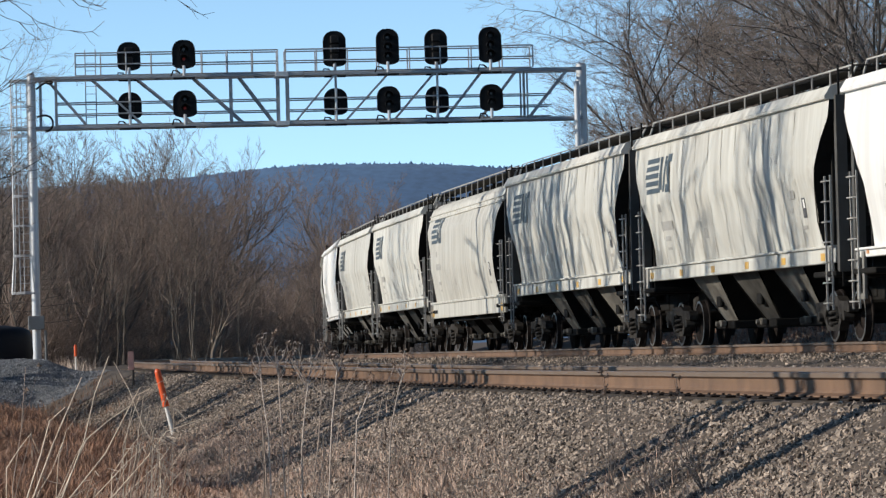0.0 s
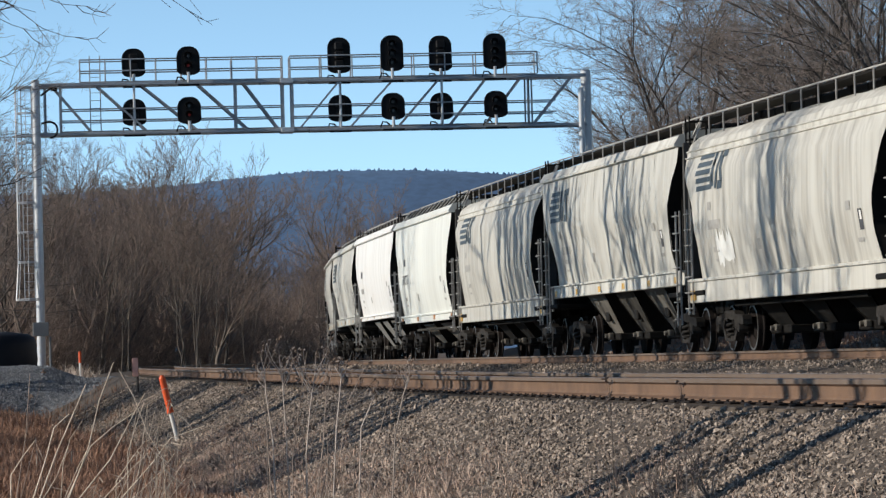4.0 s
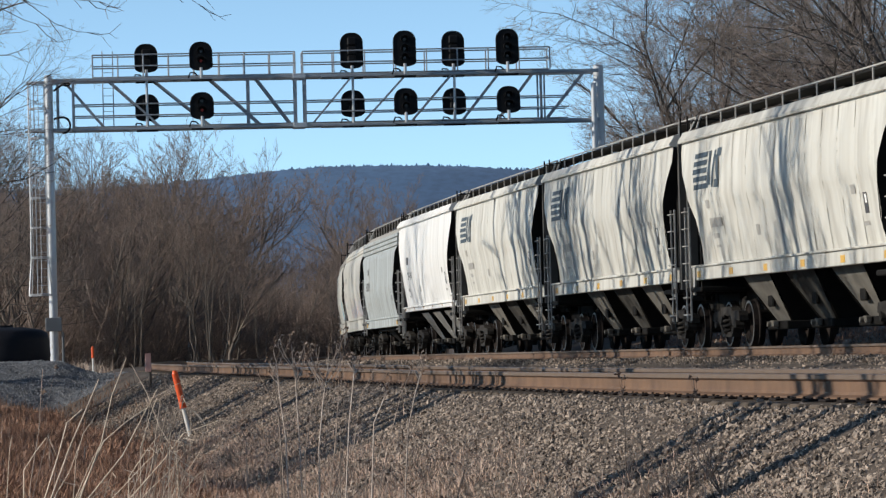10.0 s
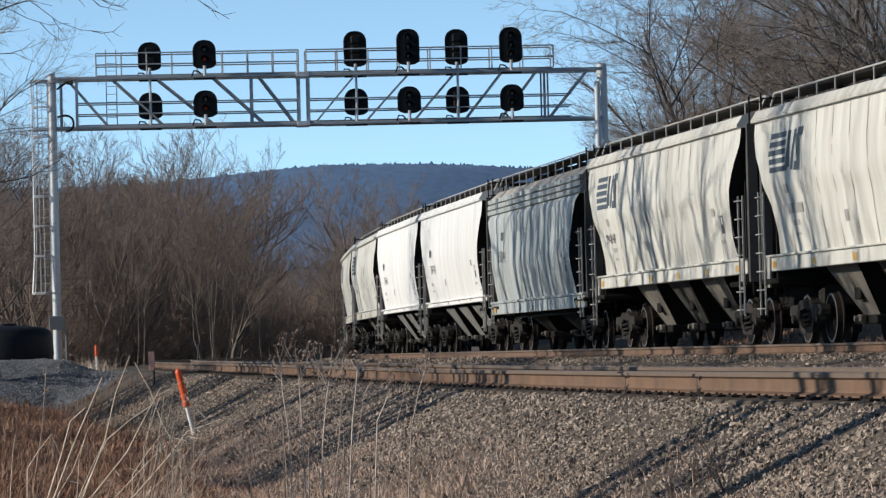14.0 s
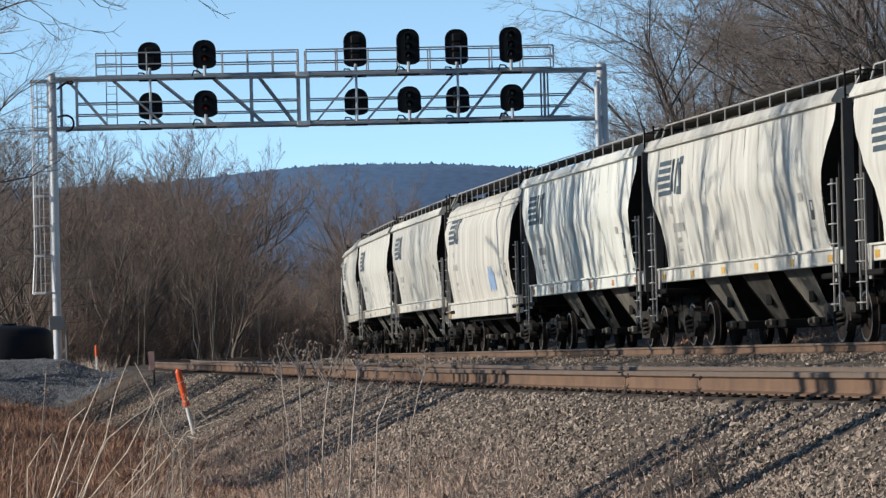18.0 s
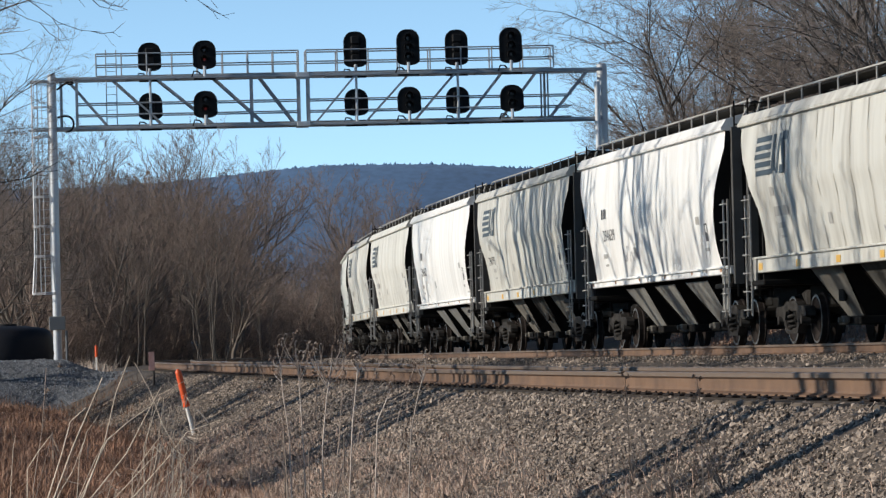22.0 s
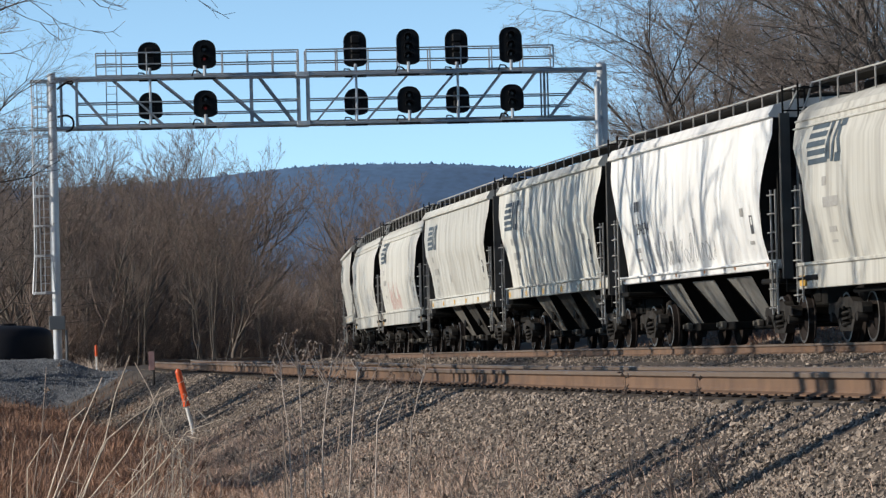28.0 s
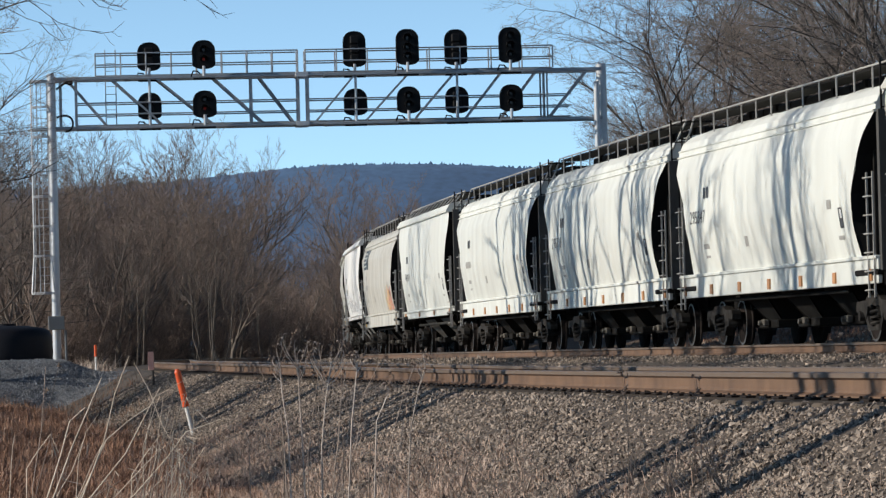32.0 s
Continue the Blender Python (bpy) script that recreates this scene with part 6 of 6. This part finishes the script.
def heap_height(x, y):
    v, u = np.abs(x - HEAP_X) / 5.6, np.abs(y - HEAP_Y) / 4.0
    g = height(x, y) - 0.05
    side = np.clip((v - 0.60) / 0.38, 0, 1)
    front = np.clip((u - 0.25) / 0.72, 0, 1)
    return g + (HEAP_TOP - g) * (1 - side ** 1.25) * (1 - front ** 1.4) + 0.05 * smooth_noise(x, y, 1.7) + 0.02 * smooth_noise(x, y, 6.0)


def heap():
    xs, ys = np.linspace(HEAP_X - 5.6, HEAP_X + 5.6, 150), np.linspace(HEAP_Y - 4, HEAP_Y + 4, 80)
    rows = [[(x, y, float(z)) for x, z in zip(xs, heap_height(xs, np.full(150, y)))] for y in ys]
    tagged(part("heap_of_gravel", Mesh().grid(rows), M["gravel"], smooth=True), "long low gravel heap beside the track, shade painted into its dark grey", "gravel heap")


def on_heap(r, n):
    return r.uniform(HEAP_X - 1.5, HEAP_X + 5.4, n), r.uniform(HEAP_Y - 3.8, HEAP_Y + 1.5, n)


heap()
# chips repeat the heap's shade in a bluish colour
M["chip"] = material("bluish_grey_stone_chips", (0.22, 0.23, 0.25), 0.9, second=(0.11, 0.115, 0.125), scale=5, spread=0.35, island=True)
stones("heap_stones", "loose chips on the gravel heap, bluish grey with painted shade", 30000, on_heap, 0.016, 15, M["chip"], heap_height)
tank = tagged(new("storage_tank"), "black plastic storage tank with rounded shoulders behind the gravel heap", "tank")
prof = [(0, 0.0), (1.42, 0.0), (1.50, 0.06), (1.55, 0.5), (1.52, 1.0), (1.44, 1.24), (1.25, 1.34), (0.7, 1.42), (0, 1.44)]
part("shell", Mesh().grid([[(r * math.cos(t), r * math.sin(t), z) for r, z in prof] for t in np.linspace(0, 2 * math.pi, 33)]), M["tank"], tank, smooth=True)
part("lid", Mesh().tube([(0, 0, 1.42), (0, 0, 1.50)], 0.35, 18), M["tank"], tank)
tank.matrix_basis = Matrix.Translation((-14.35, 134, 1.28))
pad = tagged(part("gravel_pad", Mesh().slab(-2.2, -2.2, -0.9, 2.2, 2.2, 0.0, 0.15), M["gravel"]), "low gravel pad under the black tank", "gravel pad")
pad.matrix_basis = tank.matrix_basis.copy()


# ---- motion of the train ----
def car_pose(mid, base=6.4):
    ax, ay, _ = track(mid + base)
    bx, by, _ = track(mid - base)
    return Matrix.Translation(((ax + bx) / 2, (ay + by) / 2, RAIL_Z)) @ Matrix.Rotation(math.atan2(ay - by, ax - bx), 4, "Z")


def motions():
    for car, mid, letter, number in CARS:
        walk(car, [(t, car_pose(mid + SPEED * t)) for t in range(0, 33)])
    # one turn of the wheels serves all wheelsets, for all roll alike
    turn = SPEED / 0.457 / FPS
    seen = {}
    for car, mid, letter, number in CARS:
        for w in car.children_recursive:
            if not w.name.startswith("wheelset"):
                continue
            k = w["axle"]
            if k not in seen:
                at = w.matrix_basis.translation.copy()
                walk(w, [(f / FPS, Matrix.Translation(at) @ Matrix.Rotation(turn * f, 4, "Y")) for f in range(0, 32 * FPS + 1)])
                seen[k] = w
            else:
                w.rotation_mode = "QUATERNION"
                w.animation_data_create()
                w.animation_data.action = seen[k].animation_data.action
                w.animation_data.action_slot = seen[k].animation_data.action_slot


motions()
